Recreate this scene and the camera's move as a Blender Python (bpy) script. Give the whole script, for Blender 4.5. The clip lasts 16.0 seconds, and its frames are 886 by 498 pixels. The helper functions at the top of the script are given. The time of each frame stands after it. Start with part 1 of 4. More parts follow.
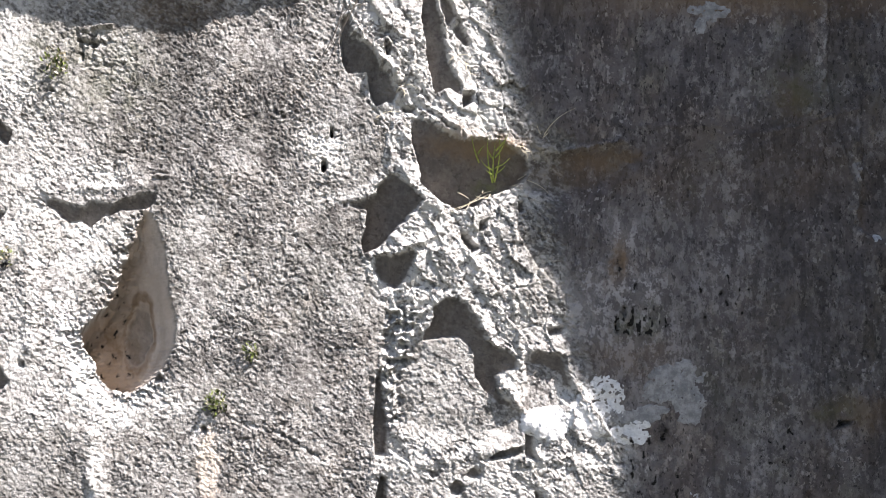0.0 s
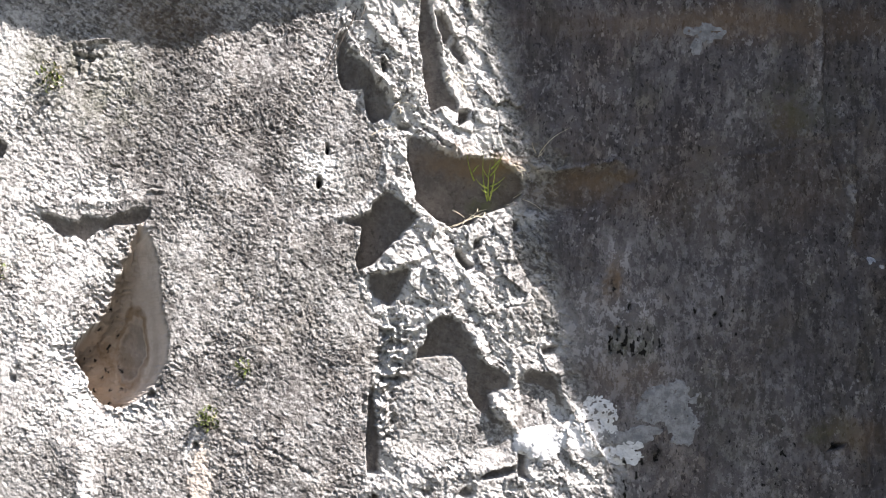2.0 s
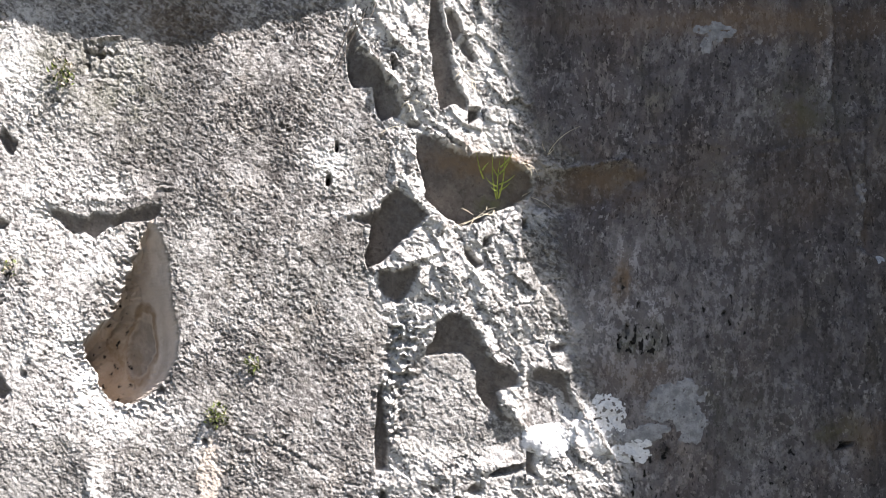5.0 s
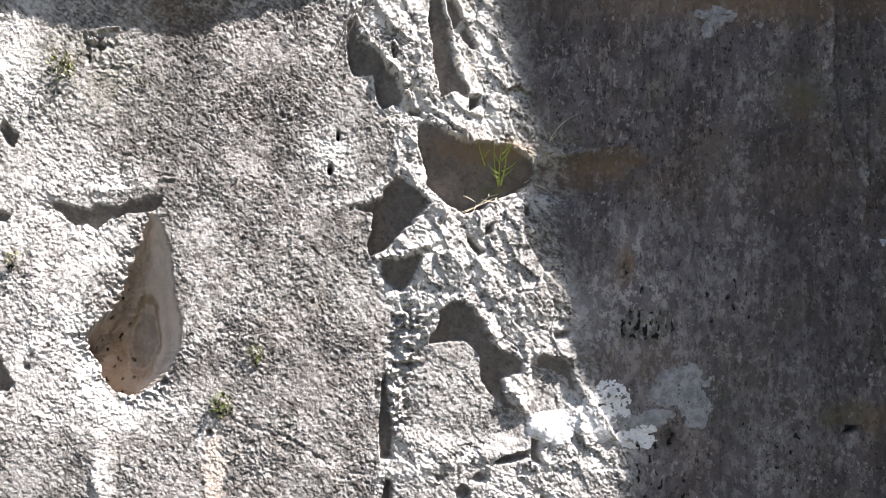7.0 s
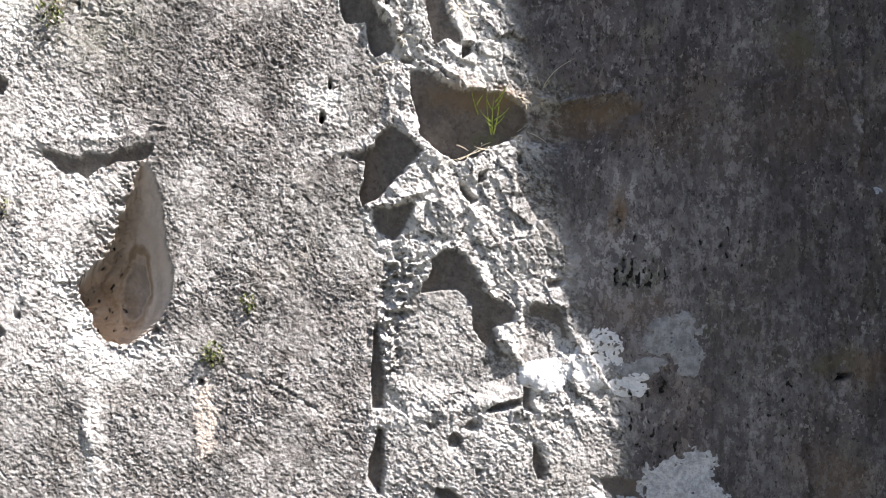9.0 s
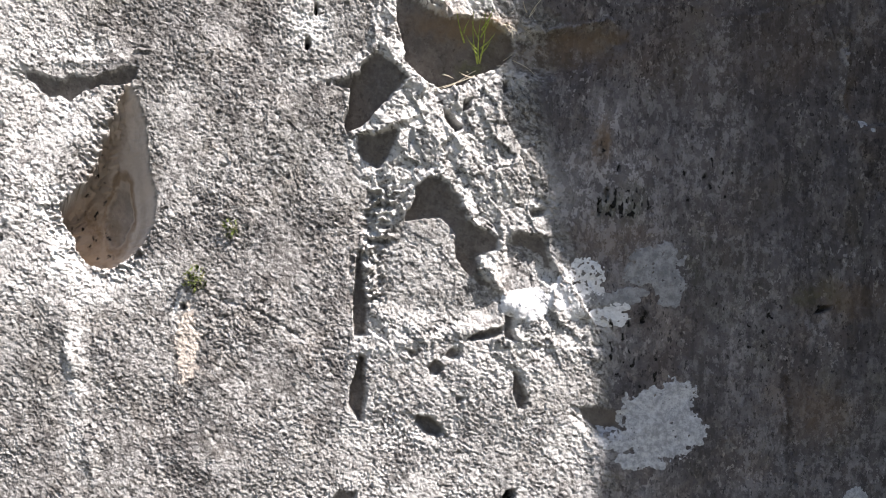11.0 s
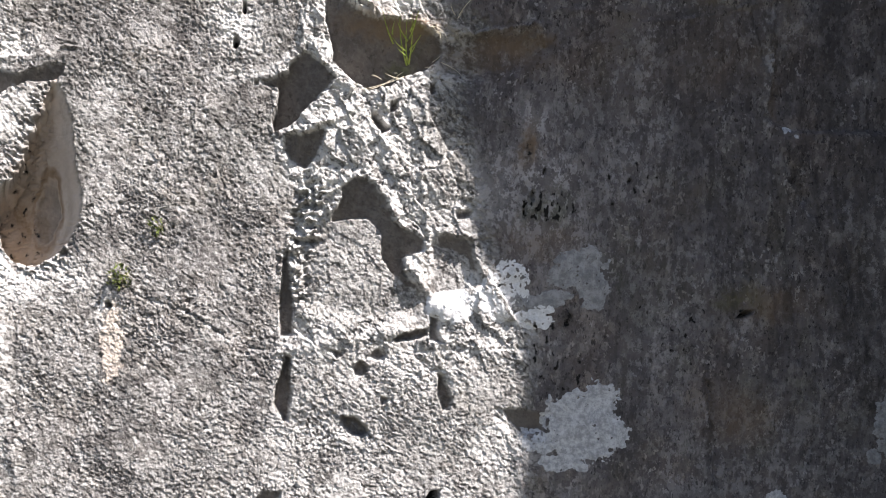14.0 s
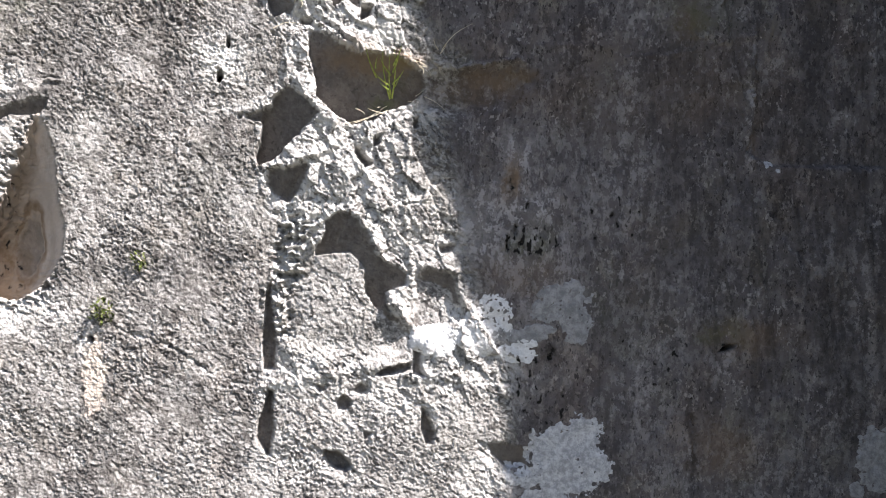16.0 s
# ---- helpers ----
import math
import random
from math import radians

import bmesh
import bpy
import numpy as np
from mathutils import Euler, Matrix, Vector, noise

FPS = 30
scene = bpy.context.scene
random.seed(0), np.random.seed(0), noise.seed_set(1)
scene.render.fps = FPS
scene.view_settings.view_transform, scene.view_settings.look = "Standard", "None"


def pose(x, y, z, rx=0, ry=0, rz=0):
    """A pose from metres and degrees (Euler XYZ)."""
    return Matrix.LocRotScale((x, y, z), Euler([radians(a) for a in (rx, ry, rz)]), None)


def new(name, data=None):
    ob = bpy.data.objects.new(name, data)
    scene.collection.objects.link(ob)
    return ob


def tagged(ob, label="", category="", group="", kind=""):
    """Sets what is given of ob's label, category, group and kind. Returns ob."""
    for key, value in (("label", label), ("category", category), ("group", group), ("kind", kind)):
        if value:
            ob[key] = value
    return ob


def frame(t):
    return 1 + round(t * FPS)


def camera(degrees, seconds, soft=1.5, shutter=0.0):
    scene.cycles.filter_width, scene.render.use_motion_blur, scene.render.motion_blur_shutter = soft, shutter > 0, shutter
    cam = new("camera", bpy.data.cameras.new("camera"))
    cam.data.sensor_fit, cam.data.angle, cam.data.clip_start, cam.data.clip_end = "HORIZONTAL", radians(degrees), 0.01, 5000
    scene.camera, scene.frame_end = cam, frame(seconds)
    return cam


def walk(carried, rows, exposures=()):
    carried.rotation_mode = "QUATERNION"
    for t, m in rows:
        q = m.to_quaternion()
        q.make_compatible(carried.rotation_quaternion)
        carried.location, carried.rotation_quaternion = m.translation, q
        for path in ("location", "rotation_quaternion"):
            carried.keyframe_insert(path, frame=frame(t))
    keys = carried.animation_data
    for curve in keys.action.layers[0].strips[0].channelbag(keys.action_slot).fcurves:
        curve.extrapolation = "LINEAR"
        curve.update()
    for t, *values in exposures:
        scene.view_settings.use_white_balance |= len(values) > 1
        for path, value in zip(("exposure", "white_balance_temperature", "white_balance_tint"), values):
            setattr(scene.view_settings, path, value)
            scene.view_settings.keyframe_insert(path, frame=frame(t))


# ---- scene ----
cam = camera(62.0, 16.0, 1.0)
EXPOSURE, SKY, SUNLIGHT = 1.86, 0.052, 4.8
METRES, EYE, TILT, LEAN, TURN = 0.932, 1.8, 0.0, 0.0, 0.0
ROWS = [
    (0.0, 0.0, 0.0, 0.0, -0.0, 0.0, -0.0),
    (0.5, 0.0107, -0.0043, 0.0286, -0.14, 0.07, -0.03),
    (1.0, 0.0219, 0.002, 0.0465, -0.16, 0.23, -0.26),
    (1.5, 0.0279, 0.0039, 0.0542, -0.15, 0.28, -0.33),
    (2.0, 0.0149, 0.0024, 0.0516, -0.13, 0.35, -0.56),
    (2.5, 0.0066, 0.0036, 0.0557, -0.07, 0.3, -0.71),
    (3.0, -0.0026, 0.0032, 0.0599, -0.08, 0.28, -0.95),
    (3.5, 0.0059, -0.0012, 0.0558, -0.12, 0.27, -0.9),
    (4.0, -0.0016, -0.0049, 0.0555, -0.03, 0.24, -0.81),
    (6.5, -0.016, 0.0014, 0.0191, -0.01, 0.21, -0.57),
    (7.0, -0.0184, 0.0019, 0.0032, 0.1, 0.19, -0.14),
    (7.5, -0.0221, 0.0029, -0.0168, 0.01, 0.05, -0.07),
    (8.0, -0.0198, 0.0077, -0.0526, 0.02, -0.14, -0.23),
    (8.5, -0.0053, 0.0107, -0.1033, -0.08, -0.28, -0.25),
    (9.0, 0.003, 0.0142, -0.1555, -0.06, -0.57, -0.21),
    (11.5, 0.1128, 0.0089, -0.4181, -0.4, -1.54, -1.37),
    (12.0, 0.1931, 0.0046, -0.4254, -0.81, -1.74, -1.34),
    (12.5, 0.2465, 0.0028, -0.4296, -0.91, -1.78, -1.42),
    (13.0, 0.2923, 0.0035, -0.4211, -0.98, -1.74, -1.44),
    (13.5, 0.2961, 0.0026, -0.3889, -1.01, -1.8, -1.36),
    (14.0, 0.3017, 0.007, -0.3657, -0.98, -1.59, -1.76),
    (14.5, 0.3016, 0.0074, -0.3483, -1.08, -1.5, -2.1),
    (15.0, 0.312, 0.0083, -0.3118, -1.13, -1.23, -2.33),
    (15.5, 0.3298, 0.0104, -0.2758, -1.23, -1.21, -1.85),
    (16.0, 0.3449, 0.0069, -0.2579, -1.33, -1.13, -1.73),
]
walk(cam, [(t, pose(0, 0, EYE, TILT, LEAN, TURN) @ pose(METRES * x, METRES * y, METRES * z, 90 + pitch, roll, yaw)) for t, x, y, z, yaw, pitch, roll in ROWS], exposures=[(0.0, EXPOSURE, 6560, 15), (9.0, EXPOSURE - 0.06, 6560, 15), (11.5, EXPOSURE - 0.21, 6560, 15), (13.5, EXPOSURE - 0.21, 6560, 15), (16.0, EXPOSURE - 0.02, 6560, 15)])

# ---- light ----
SUN = Vector((0.50, -0.32, 0.80)).normalized()
world = bpy.data.worlds.new("sky")
scene.world = world
world.use_nodes = True
wn, wl = world.node_tree.nodes, world.node_tree.links
sky = wn.new("ShaderNodeTexSky")
sky.sky_type, sky.sun_disc = "NISHITA", False
sky.sun_elevation = math.asin(SUN.z)
sky.sun_rotation = math.atan2(SUN.x, SUN.y)
wl.new(sky.outputs[0], wn["Background"].inputs[0])
wn["Background"].inputs[1].default_value = SKY
lamp = bpy.data.lights.new("sun", "SUN")
lamp.energy, lamp.angle, lamp.color = SUNLIGHT, radians(0.45), (1.0, 0.95, 0.90)
sun_ob = new("sun", lamp)
sun_ob.matrix_world = Matrix.Translation((4, -3, 9)) @ SUN.to_track_quat("Z", "Y").to_matrix().to_4x4()

# ---- numbers of the rock face ----
# the face is nearly upright: y = PLANE[0] + PLANE[1] * x + PLANE[2] * (z - 1.8); relief stands out of it towards -y
PLANE = (2.6365, -0.0228, 0.0217)
X0, X1, Z0, Z1, STEP = -1.86, 2.24, 0.2, 2.98, 0.003
RATIO = 0.32 / math.hypot(0.50, 0.80)          # fall of the shadow line per metre along the face
TOSUN = np.array((0.50, 0.80)) / math.hypot(0.50, 0.80)


def plane(x, z):
    return PLANE[0] + PLANE[1] * x + PLANE[2] * (z - 1.8)


def smooth(a, b, v):
    t = np.clip((v - a) / (b - a), 0, 1)
    return t * t * (3 - 2 * t)


def rnd(ix, iz, seed):
    h = (ix.astype(np.int64) * 374761393 + iz.astype(np.int64) * 668265263 + seed * 974634777) & 0xFFFFFFFF
    h = ((h ^ (h >> 13)) * 1274126177) & 0xFFFFFFFF
    return ((h ^ (h >> 16)) & 0xFFFFFF) / float(0x1000000)


def perlin(x, z, seed=0):
    """Gradient noise, about -0.7 to 0.7."""
    ix, iz = np.floor(x), np.floor(z)
    fx, fz = x - ix, z - iz
    u, v = fx * fx * fx * (fx * (fx * 6 - 15) + 10), fz * fz * fz * (fz * (fz * 6 - 15) + 10)
    g = {}
    for i in (0, 1):
        for j in (0, 1):
            a = rnd(ix + i, iz + j, seed) * (2 * math.pi)
            g[i, j] = np.cos(a) * (fx - i) + np.sin(a) * (fz - j)
    return (g[0, 0] * (1 - u) + g[1, 0] * u) * (1 - v) + (g[0, 1] * (1 - u) + g[1, 1] * u) * v


def chips(x, z, seed=0):
    """Faceted chips: a tilted plane in each cell of a scattered net, with the distance to the cell's edge."""
    ix, iz = np.floor(x), np.floor(z)
    d1, d2, val = np.full(x.shape, 9.0), np.full(x.shape, 9.0), np.zeros(x.shape)
    for i in (-1, 0, 1):
        for j in (-1, 0, 1):
            cx, cz = ix + i, iz + j
            dx, dz = x - cx - rnd(cx, cz, seed), z - cz - rnd(cx, cz, seed + 1)
            d = dx * dx + dz * dz
            a, s = rnd(cx, cz, seed + 2) * 6.283, rnd(cx, cz, seed + 3)
            p = s + 0.9 * (np.cos(a) * dx + np.sin(a) * dz)
            near = d < d1
            d2 = np.where(near, d1, np.minimum(d2, d))
            val = np.where(near, p, val)
            d1 = np.where(near, d, d1)
    return val, np.sqrt(d2) - np.sqrt(d1)


def flake_tones(x, z, seed=0):
    """A tone of its own, 0 to 1, for each cell of the net of chips."""
    ix, iz = np.floor(x), np.floor(z)
    d1, val = np.full(x.shape, 9.0), np.zeros(x.shape)
    for i in (-1, 0, 1):
        for j in (-1, 0, 1):
            cx, cz = ix + i, iz + j
            d = (x - cx - rnd(cx, cz, seed)) ** 2 + (z - cz - rnd(cx, cz, seed + 1)) ** 2
            val = np.where(d < d1, rnd(cx, cz, seed + 7), val)
            d1 = np.minimum(d, d1)
    return val


def inside(px, pz, poly):
    """Signed distance to a polygon, positive inside."""
    n, d, sign = len(poly), np.full(px.shape, 1e9), np.zeros(px.shape, bool)
    for k in range(n):
        (ax, az), (bx, bz) = poly[k], poly[(k + 1) % n]
        ex, ez = bx - ax, bz - az
        t = np.clip(((px - ax) * ex + (pz - az) * ez) / (ex * ex + ez * ez + 1e-12), 0, 1)
        d = np.minimum(d, (px - ax - t * ex) ** 2 + (pz - az - t * ez) ** 2)
        if az != bz:
            sign ^= ((az > pz) != (bz > pz)) & (px < ex * (pz - az) / ez + ax)
    return np.where(sign, 1, -1) * np.sqrt(d)


def to_rim(px, pz, poly):
    """Distance from a point inside a polygon to its rim, going towards the sun along the face."""
    best = np.full(px.shape, 9.0)
    n, (qx, qz) = len(poly), TOSUN
    for k in range(n):
        (ax, az), (bx, bz) = poly[k], poly[(k + 1) % n]
        ex, ez = bx - ax, bz - az
        det = qx * ez - qz * ex
        if abs(det) < 1e-9:
            continue
        t = ((ax - px) * ez - (az - pz) * ex) / det
        s = ((ax - px) * qz - (az - pz) * qx) / det
        best = np.where((t > 0) & (s >= -0.01) & (s <= 1.01) & (t < best), t, best)
    return best


def add(rows, *row):
    """One more mark of the rock face."""
    rows.append(row)


# outlines on the face, in metres (x, z)
RIDGE = [(-0.377, 2.969), (-0.380, 2.639), (-0.379, 2.454), (-0.293, 2.423), (-0.262, 2.310), (-0.191, 2.290), (-0.219, 2.106), (-0.323, 1.981), (-0.292, 1.944), (-0.300, 1.792), (-0.267, 1.681), (-0.200, 1.610), (-0.190, 1.539), (-0.234, 1.398), (-0.250, 1.238), (-0.258, 1.047), (-0.273, 0.917), (-0.289, 0.708), (-0.188, 0.659), (0.032, 0.661), (0.232, 0.644), (0.925, 0.631), (1.006, 0.888), (0.988, 1.164), (0.891, 1.402), (0.834, 1.742), (0.795, 1.923), (0.797, 2.225), (0.679, 2.448), (0.599, 2.693), (0.581, 2.959)]
PANEL = [(0.159, 2.963), (0.175, 2.696), (0.245, 2.451), (0.295, 2.227), (0.436, 2.165), (0.416, 2.024), (0.355, 1.923), (0.405, 1.742), (0.444, 1.481), (0.533, 1.301), (0.632, 1.162), (0.630, 0.885), (0.599, 0.667), (0.606, 0.098), (2.564, 0.127), (2.624, 2.938)]
NICHE = [(-1.066, 1.953), (-1.018, 1.884), (-0.994, 1.782), (-0.985, 1.680), (-0.960, 1.558), (-0.959, 1.457), (-0.983, 1.396), (-1.044, 1.325), (-1.105, 1.288), (-1.156, 1.278), (-1.208, 1.294), (-1.249, 1.344), (-1.260, 1.395), (-1.296, 1.439), (-1.309, 1.486), (-1.272, 1.547), (-1.190, 1.619), (-1.175, 1.700), (-1.140, 1.782), (-1.110, 1.863), (-1.090, 1.935)]
NICHE_HULL = [(-1.066, 1.953), (-0.960, 1.558), (-0.959, 1.457), (-0.983, 1.396), (-1.044, 1.325), (-1.105, 1.288), (-1.156, 1.278), (-1.208, 1.294), (-1.260, 1.344), (-1.313, 1.476), (-1.293, 1.557)]
# (outline, deepest, rim bevel, bevel width)
CUTS = []
add(CUTS, NICHE, 0.30, 0.030, 0.08)
add(CUTS, [(-1.440, 1.987), (-1.387, 1.984), (-1.303, 1.955), (-1.275, 1.974), (-1.247, 1.970), (-1.193, 1.961), (-1.163, 1.986), (-1.095, 2.003), (-1.031, 2.004), (-1.037, 1.974), (-1.057, 1.945), (-1.114, 1.938), (-1.163, 1.939), (-1.231, 1.907), (-1.279, 1.872), (-1.316, 1.896), (-1.365, 1.891), (-1.407, 1.933), (-1.442, 1.967)], 0.06, 0.012, 0.05)
add(CUTS, [(-0.371, 2.635), (-0.329, 2.650), (-0.324, 2.621), (-0.331, 2.579), (-0.288, 2.545), (-0.239, 2.512), (-0.218, 2.464), (-0.184, 2.422), (-0.160, 2.360), (-0.182, 2.319), (-0.202, 2.325), (-0.242, 2.310), (-0.269, 2.378), (-0.272, 2.435), (-0.349, 2.433), (-0.368, 2.475)], 0.12, 0, 0)
add(CUTS, [(-0.054, 2.878), (-0.039, 2.818), (-0.026, 2.738), (-0.014, 2.667), (0.001, 2.599), (0.016, 2.530), (0.023, 2.468), (0.052, 2.420), (0.067, 2.398), (0.064, 2.343), (0.019, 2.371), (-0.029, 2.348), (-0.044, 2.410), (-0.060, 2.481), (-0.065, 2.569), (-0.082, 2.632), (-0.072, 2.737)], 0.09, 0.004, 0.02)
add(CUTS, [(-0.154, 2.320), (-0.089, 2.310), (-0.099, 2.283), (-0.146, 2.290)], 0.04, 0, 0)
add(CUTS, [(-0.113, 2.260), (-0.075, 2.272), (-0.049, 2.255), (0.014, 2.223), (0.042, 2.213), (0.077, 2.193), (0.139, 2.198), (0.210, 2.185), (0.265, 2.157), (0.299, 2.127), (0.312, 2.091), (0.292, 2.050), (0.246, 2.013), (0.184, 1.991), (0.108, 1.948), (0.051, 1.937), (-0.018, 1.981), (-0.081, 2.036), (-0.087, 2.099), (-0.110, 2.161), (-0.117, 2.216)], 0.12, 0.010, 0.02)
add(CUTS, [(-0.243, 1.997), (-0.340, 1.965), (-0.328, 1.951), (-0.277, 1.940), (-0.277, 1.918), (-0.294, 1.821), (-0.275, 1.779), (-0.227, 1.807), (-0.160, 1.870), (-0.056, 1.974), (-0.111, 2.026), (-0.154, 2.064), (-0.182, 2.078), (-0.232, 2.041)], 0.10, 0, 0)
add(CUTS, [(-0.243, 1.777), (-0.177, 1.786), (-0.090, 1.801), (-0.098, 1.754), (-0.122, 1.706), (-0.161, 1.655), (-0.220, 1.681), (-0.249, 1.719)], 0.09, 0.006, 0.02)
add(CUTS, [(0.012, 1.631), (0.063, 1.631), (0.093, 1.600), (0.133, 1.550), (0.157, 1.500), (0.173, 1.470), (0.233, 1.450), (0.269, 1.410), (0.263, 1.380), (0.203, 1.350), (0.193, 1.300), (0.243, 1.250), (0.263, 1.224), (0.233, 1.240), (0.193, 1.250), (0.143, 1.300), (0.113, 1.349), (0.103, 1.440), (0.062, 1.484), (0.002, 1.480), (-0.069, 1.469), (-0.065, 1.510), (-0.038, 1.560), (-0.038, 1.600)], 0.08, 0, 0)
add(CUTS, [(0.303, 1.436), (0.354, 1.444), (0.404, 1.437), (0.433, 1.401), (0.443, 1.351), (0.463, 1.301), (0.423, 1.311), (0.403, 1.361), (0.353, 1.384), (0.309, 1.390)], 0.05, 0, 0)
add(CUTS, [(-0.222, 1.398), (-0.206, 1.238), (-0.189, 1.158), (-0.199, 1.058), (-0.246, 1.057), (-0.250, 1.198), (-0.240, 1.358)], 0.06, 0, 0)
add(CUTS, [(-0.222, 1.002), (-0.199, 0.980), (-0.191, 0.850), (-0.203, 0.753), (-0.225, 0.752), (-0.260, 0.818), (-0.257, 0.877), (-0.236, 0.935)], 0.06, 0, 0)
add(CUTS, [(0.152, 1.060), (0.203, 1.090), (0.273, 1.110), (0.293, 1.115), (0.293, 1.081), (0.222, 1.056), (0.172, 1.050)], 0.05, 0.004, 0.02)
add(CUTS, [(0.289, 1.164), (0.323, 1.151), (0.323, 1.101), (0.342, 1.051), (0.292, 1.061)], 0.04, 0, 0)
add(CUTS, [(-0.062, 1.026), (-0.004, 1.017), (-0.012, 0.999), (-0.039, 0.984)], 0.03, 0.003, 0.02)
add(CUTS, [(0.070, 1.001), (0.114, 1.036), (0.150, 1.002), (0.107, 0.985)], 0.03, 0.003, 0.02)
add(CUTS, [(0.019, 0.963), (0.049, 0.990), (0.085, 0.965), (0.064, 0.928), (0.028, 0.929)], 0.04, 0.004, 0.02)
add(CUTS, [(0.560, 1.076), (0.572, 1.084), (0.586, 1.075), (0.577, 1.057), (0.562, 1.059)], 0.03, 0, 0)
add(CUTS, [(-0.021, 0.787), (0.037, 0.788), (0.082, 0.750), (0.091, 0.722), (0.055, 0.703), (0.010, 0.721), (-0.016, 0.748)], 0.06, 0.012, 0.03)
add(CUTS, [(0.320, 0.956), (0.343, 0.942), (0.381, 0.862), (0.374, 0.817), (0.346, 0.813), (0.324, 0.875)], 0.04, 0, 0)
add(CUTS, [(0.548, 0.835), (0.639, 0.837), (0.719, 0.819), (0.701, 0.748), (0.641, 0.733), (0.580, 0.775)], 0.07, 0.012, 0.04)
add(CUTS, [(-0.322, 0.468), (-0.287, 0.514), (-0.221, 0.519), (-0.212, 0.501), (-0.234, 0.470), (-0.271, 0.433), (-0.313, 0.418)], 0.06, 0.006, 0.02)
add(CUTS, [(0.280, 0.457), (0.309, 0.519), (0.353, 0.536), (0.346, 0.504), (0.311, 0.452), (0.289, 0.447)], 0.08, 0.003, 0.02)
add(CUTS, [(0.118, 0.862), (0.160, 0.855), (0.146, 0.835), (0.124, 0.826)], 0.03, 0.003, 0.02)
add(CUTS, [(-0.439, 2.117), (-0.427, 2.125), (-0.415, 2.115), (-0.415, 2.089), (-0.429, 2.074), (-0.441, 2.087)], 0.10, 0, 0)
add(CUTS, [(-0.407, 2.246), (-0.395, 2.237), (-0.391, 2.209), (-0.399, 2.195), (-0.409, 2.209)], 0.10, 0, 0)
add(CUTS, [(-0.871, 1.162), (-0.857, 1.166), (-0.842, 1.150), (-0.850, 1.134), (-0.867, 1.140)], 0.08, 0, 0)
add(CUTS, [(0.057, 1.873), (0.093, 1.853), (0.133, 1.802), (0.103, 1.782), (0.077, 1.822)], 0.05, 0, 0)
add(CUTS, [(-1.608, 2.285), (-1.581, 2.244), (-1.549, 2.223), (-1.569, 2.172), (-1.601, 2.182), (-1.633, 2.234)], 0.05, 0, 0)
add(CUTS, [(-1.671, 1.977), (-1.577, 1.935), (-1.597, 1.905), (-1.670, 1.901)], 0.05, 0, 0)
add(CUTS, [(-1.643, 1.475), (-1.559, 1.343), (-1.548, 1.329), (-1.579, 1.292), (-1.641, 1.292)], 0.05, 0.01, 0.04)
add(CUTS, [(1.353, 1.174), (1.379, 1.202), (1.422, 1.212), (1.414, 1.194), (1.382, 1.180)], 0.10, 0, 0)
add(CUTS, [(0.628, 1.605), (0.640, 1.601), (0.642, 1.569), (0.634, 1.557), (0.626, 1.577)], 0.04, 0, 0)
add(CUTS, [(0.608, 1.561), (0.618, 1.549), (0.614, 1.505), (0.604, 1.497), (0.600, 1.533)], 0.04, 0, 0)
add(CUTS, [(0.646, 1.545), (0.658, 1.537), (0.649, 1.513), (0.642, 1.521)], 0.03, 0, 0)
add(CUTS, [(0.785, 1.526), (0.801, 1.518), (0.793, 1.508)], 0.03, 0, 0)
add(CUTS, [(0.670, 1.682), (0.678, 1.678), (0.676, 1.654), (0.668, 1.660)], 0.03, 0, 0)
add(CUTS, [(0.957, 1.642), (0.969, 1.652), (0.980, 1.646), (0.964, 1.632)], 0.03, 0, 0)
add(CUTS, [(0.759, 1.155), (0.775, 1.147), (0.774, 1.123), (0.761, 1.131)], 0.03, 0, 0)
add(CUTS, [(-0.882, 0.981), (-0.869, 0.969), (-0.878, 0.957), (-0.890, 0.969)], 0.03, 0, 0)
add(CUTS, [(-0.887, 1.085), (-0.870, 1.080), (-0.878, 1.069)], 0.03, 0, 0)
add(CUTS, [(-1.048, 1.331), (-1.024, 1.347), (-1.003, 1.339), (-1.015, 1.319), (-1.044, 1.309)], 0.04, 0, 0)
add(CUTS, [(-1.529, 1.410), (-1.497, 1.398), (-1.505, 1.370), (-1.526, 1.378)], 0.04, 0, 0)
add(CUTS, [(-0.252, 2.266), (-0.232, 2.261), (-0.219, 2.245), (-0.244, 2.245)], 0.03, 0, 0)
add(CUTS, [(-0.171, 2.402), (-0.138, 2.392), (-0.155, 2.379)], 0.03, 0, 0)
add(CUTS, [(-0.018, 1.859), (0.012, 1.855), (0.000, 1.834)], 0.03, 0, 0)
add(CUTS, [(0.143, 1.863), (0.170, 1.859), (0.166, 1.838), (0.149, 1.842)], 0.03, 0, 0)
add(CUTS, [(0.604, 2.378), (0.616, 2.371), (0.622, 2.347), (0.610, 2.355)], 0.03, 0, 0)
add(CUTS, [(0.858, 2.017), (0.868, 2.011), (0.864, 1.991), (0.856, 1.993)], 0.03, 0, 0)
add(CUTS, [(-0.017, 2.713), (0.019, 2.710), (0.044, 2.668), (0.053, 2.638), (0.035, 2.609), (0.015, 2.593), (-0.002, 2.637)], 0.03, 0, 0)
add(CUTS, [(0.057, 2.620), (0.084, 2.580), (0.107, 2.524), (0.085, 2.517), (0.050, 2.551), (0.029, 2.589)], 0.03, 0, 0)
add(CUTS, [(0.067, 2.364), (0.116, 2.364), (0.110, 2.324), (0.068, 2.299)], 0.05, 0, 0)
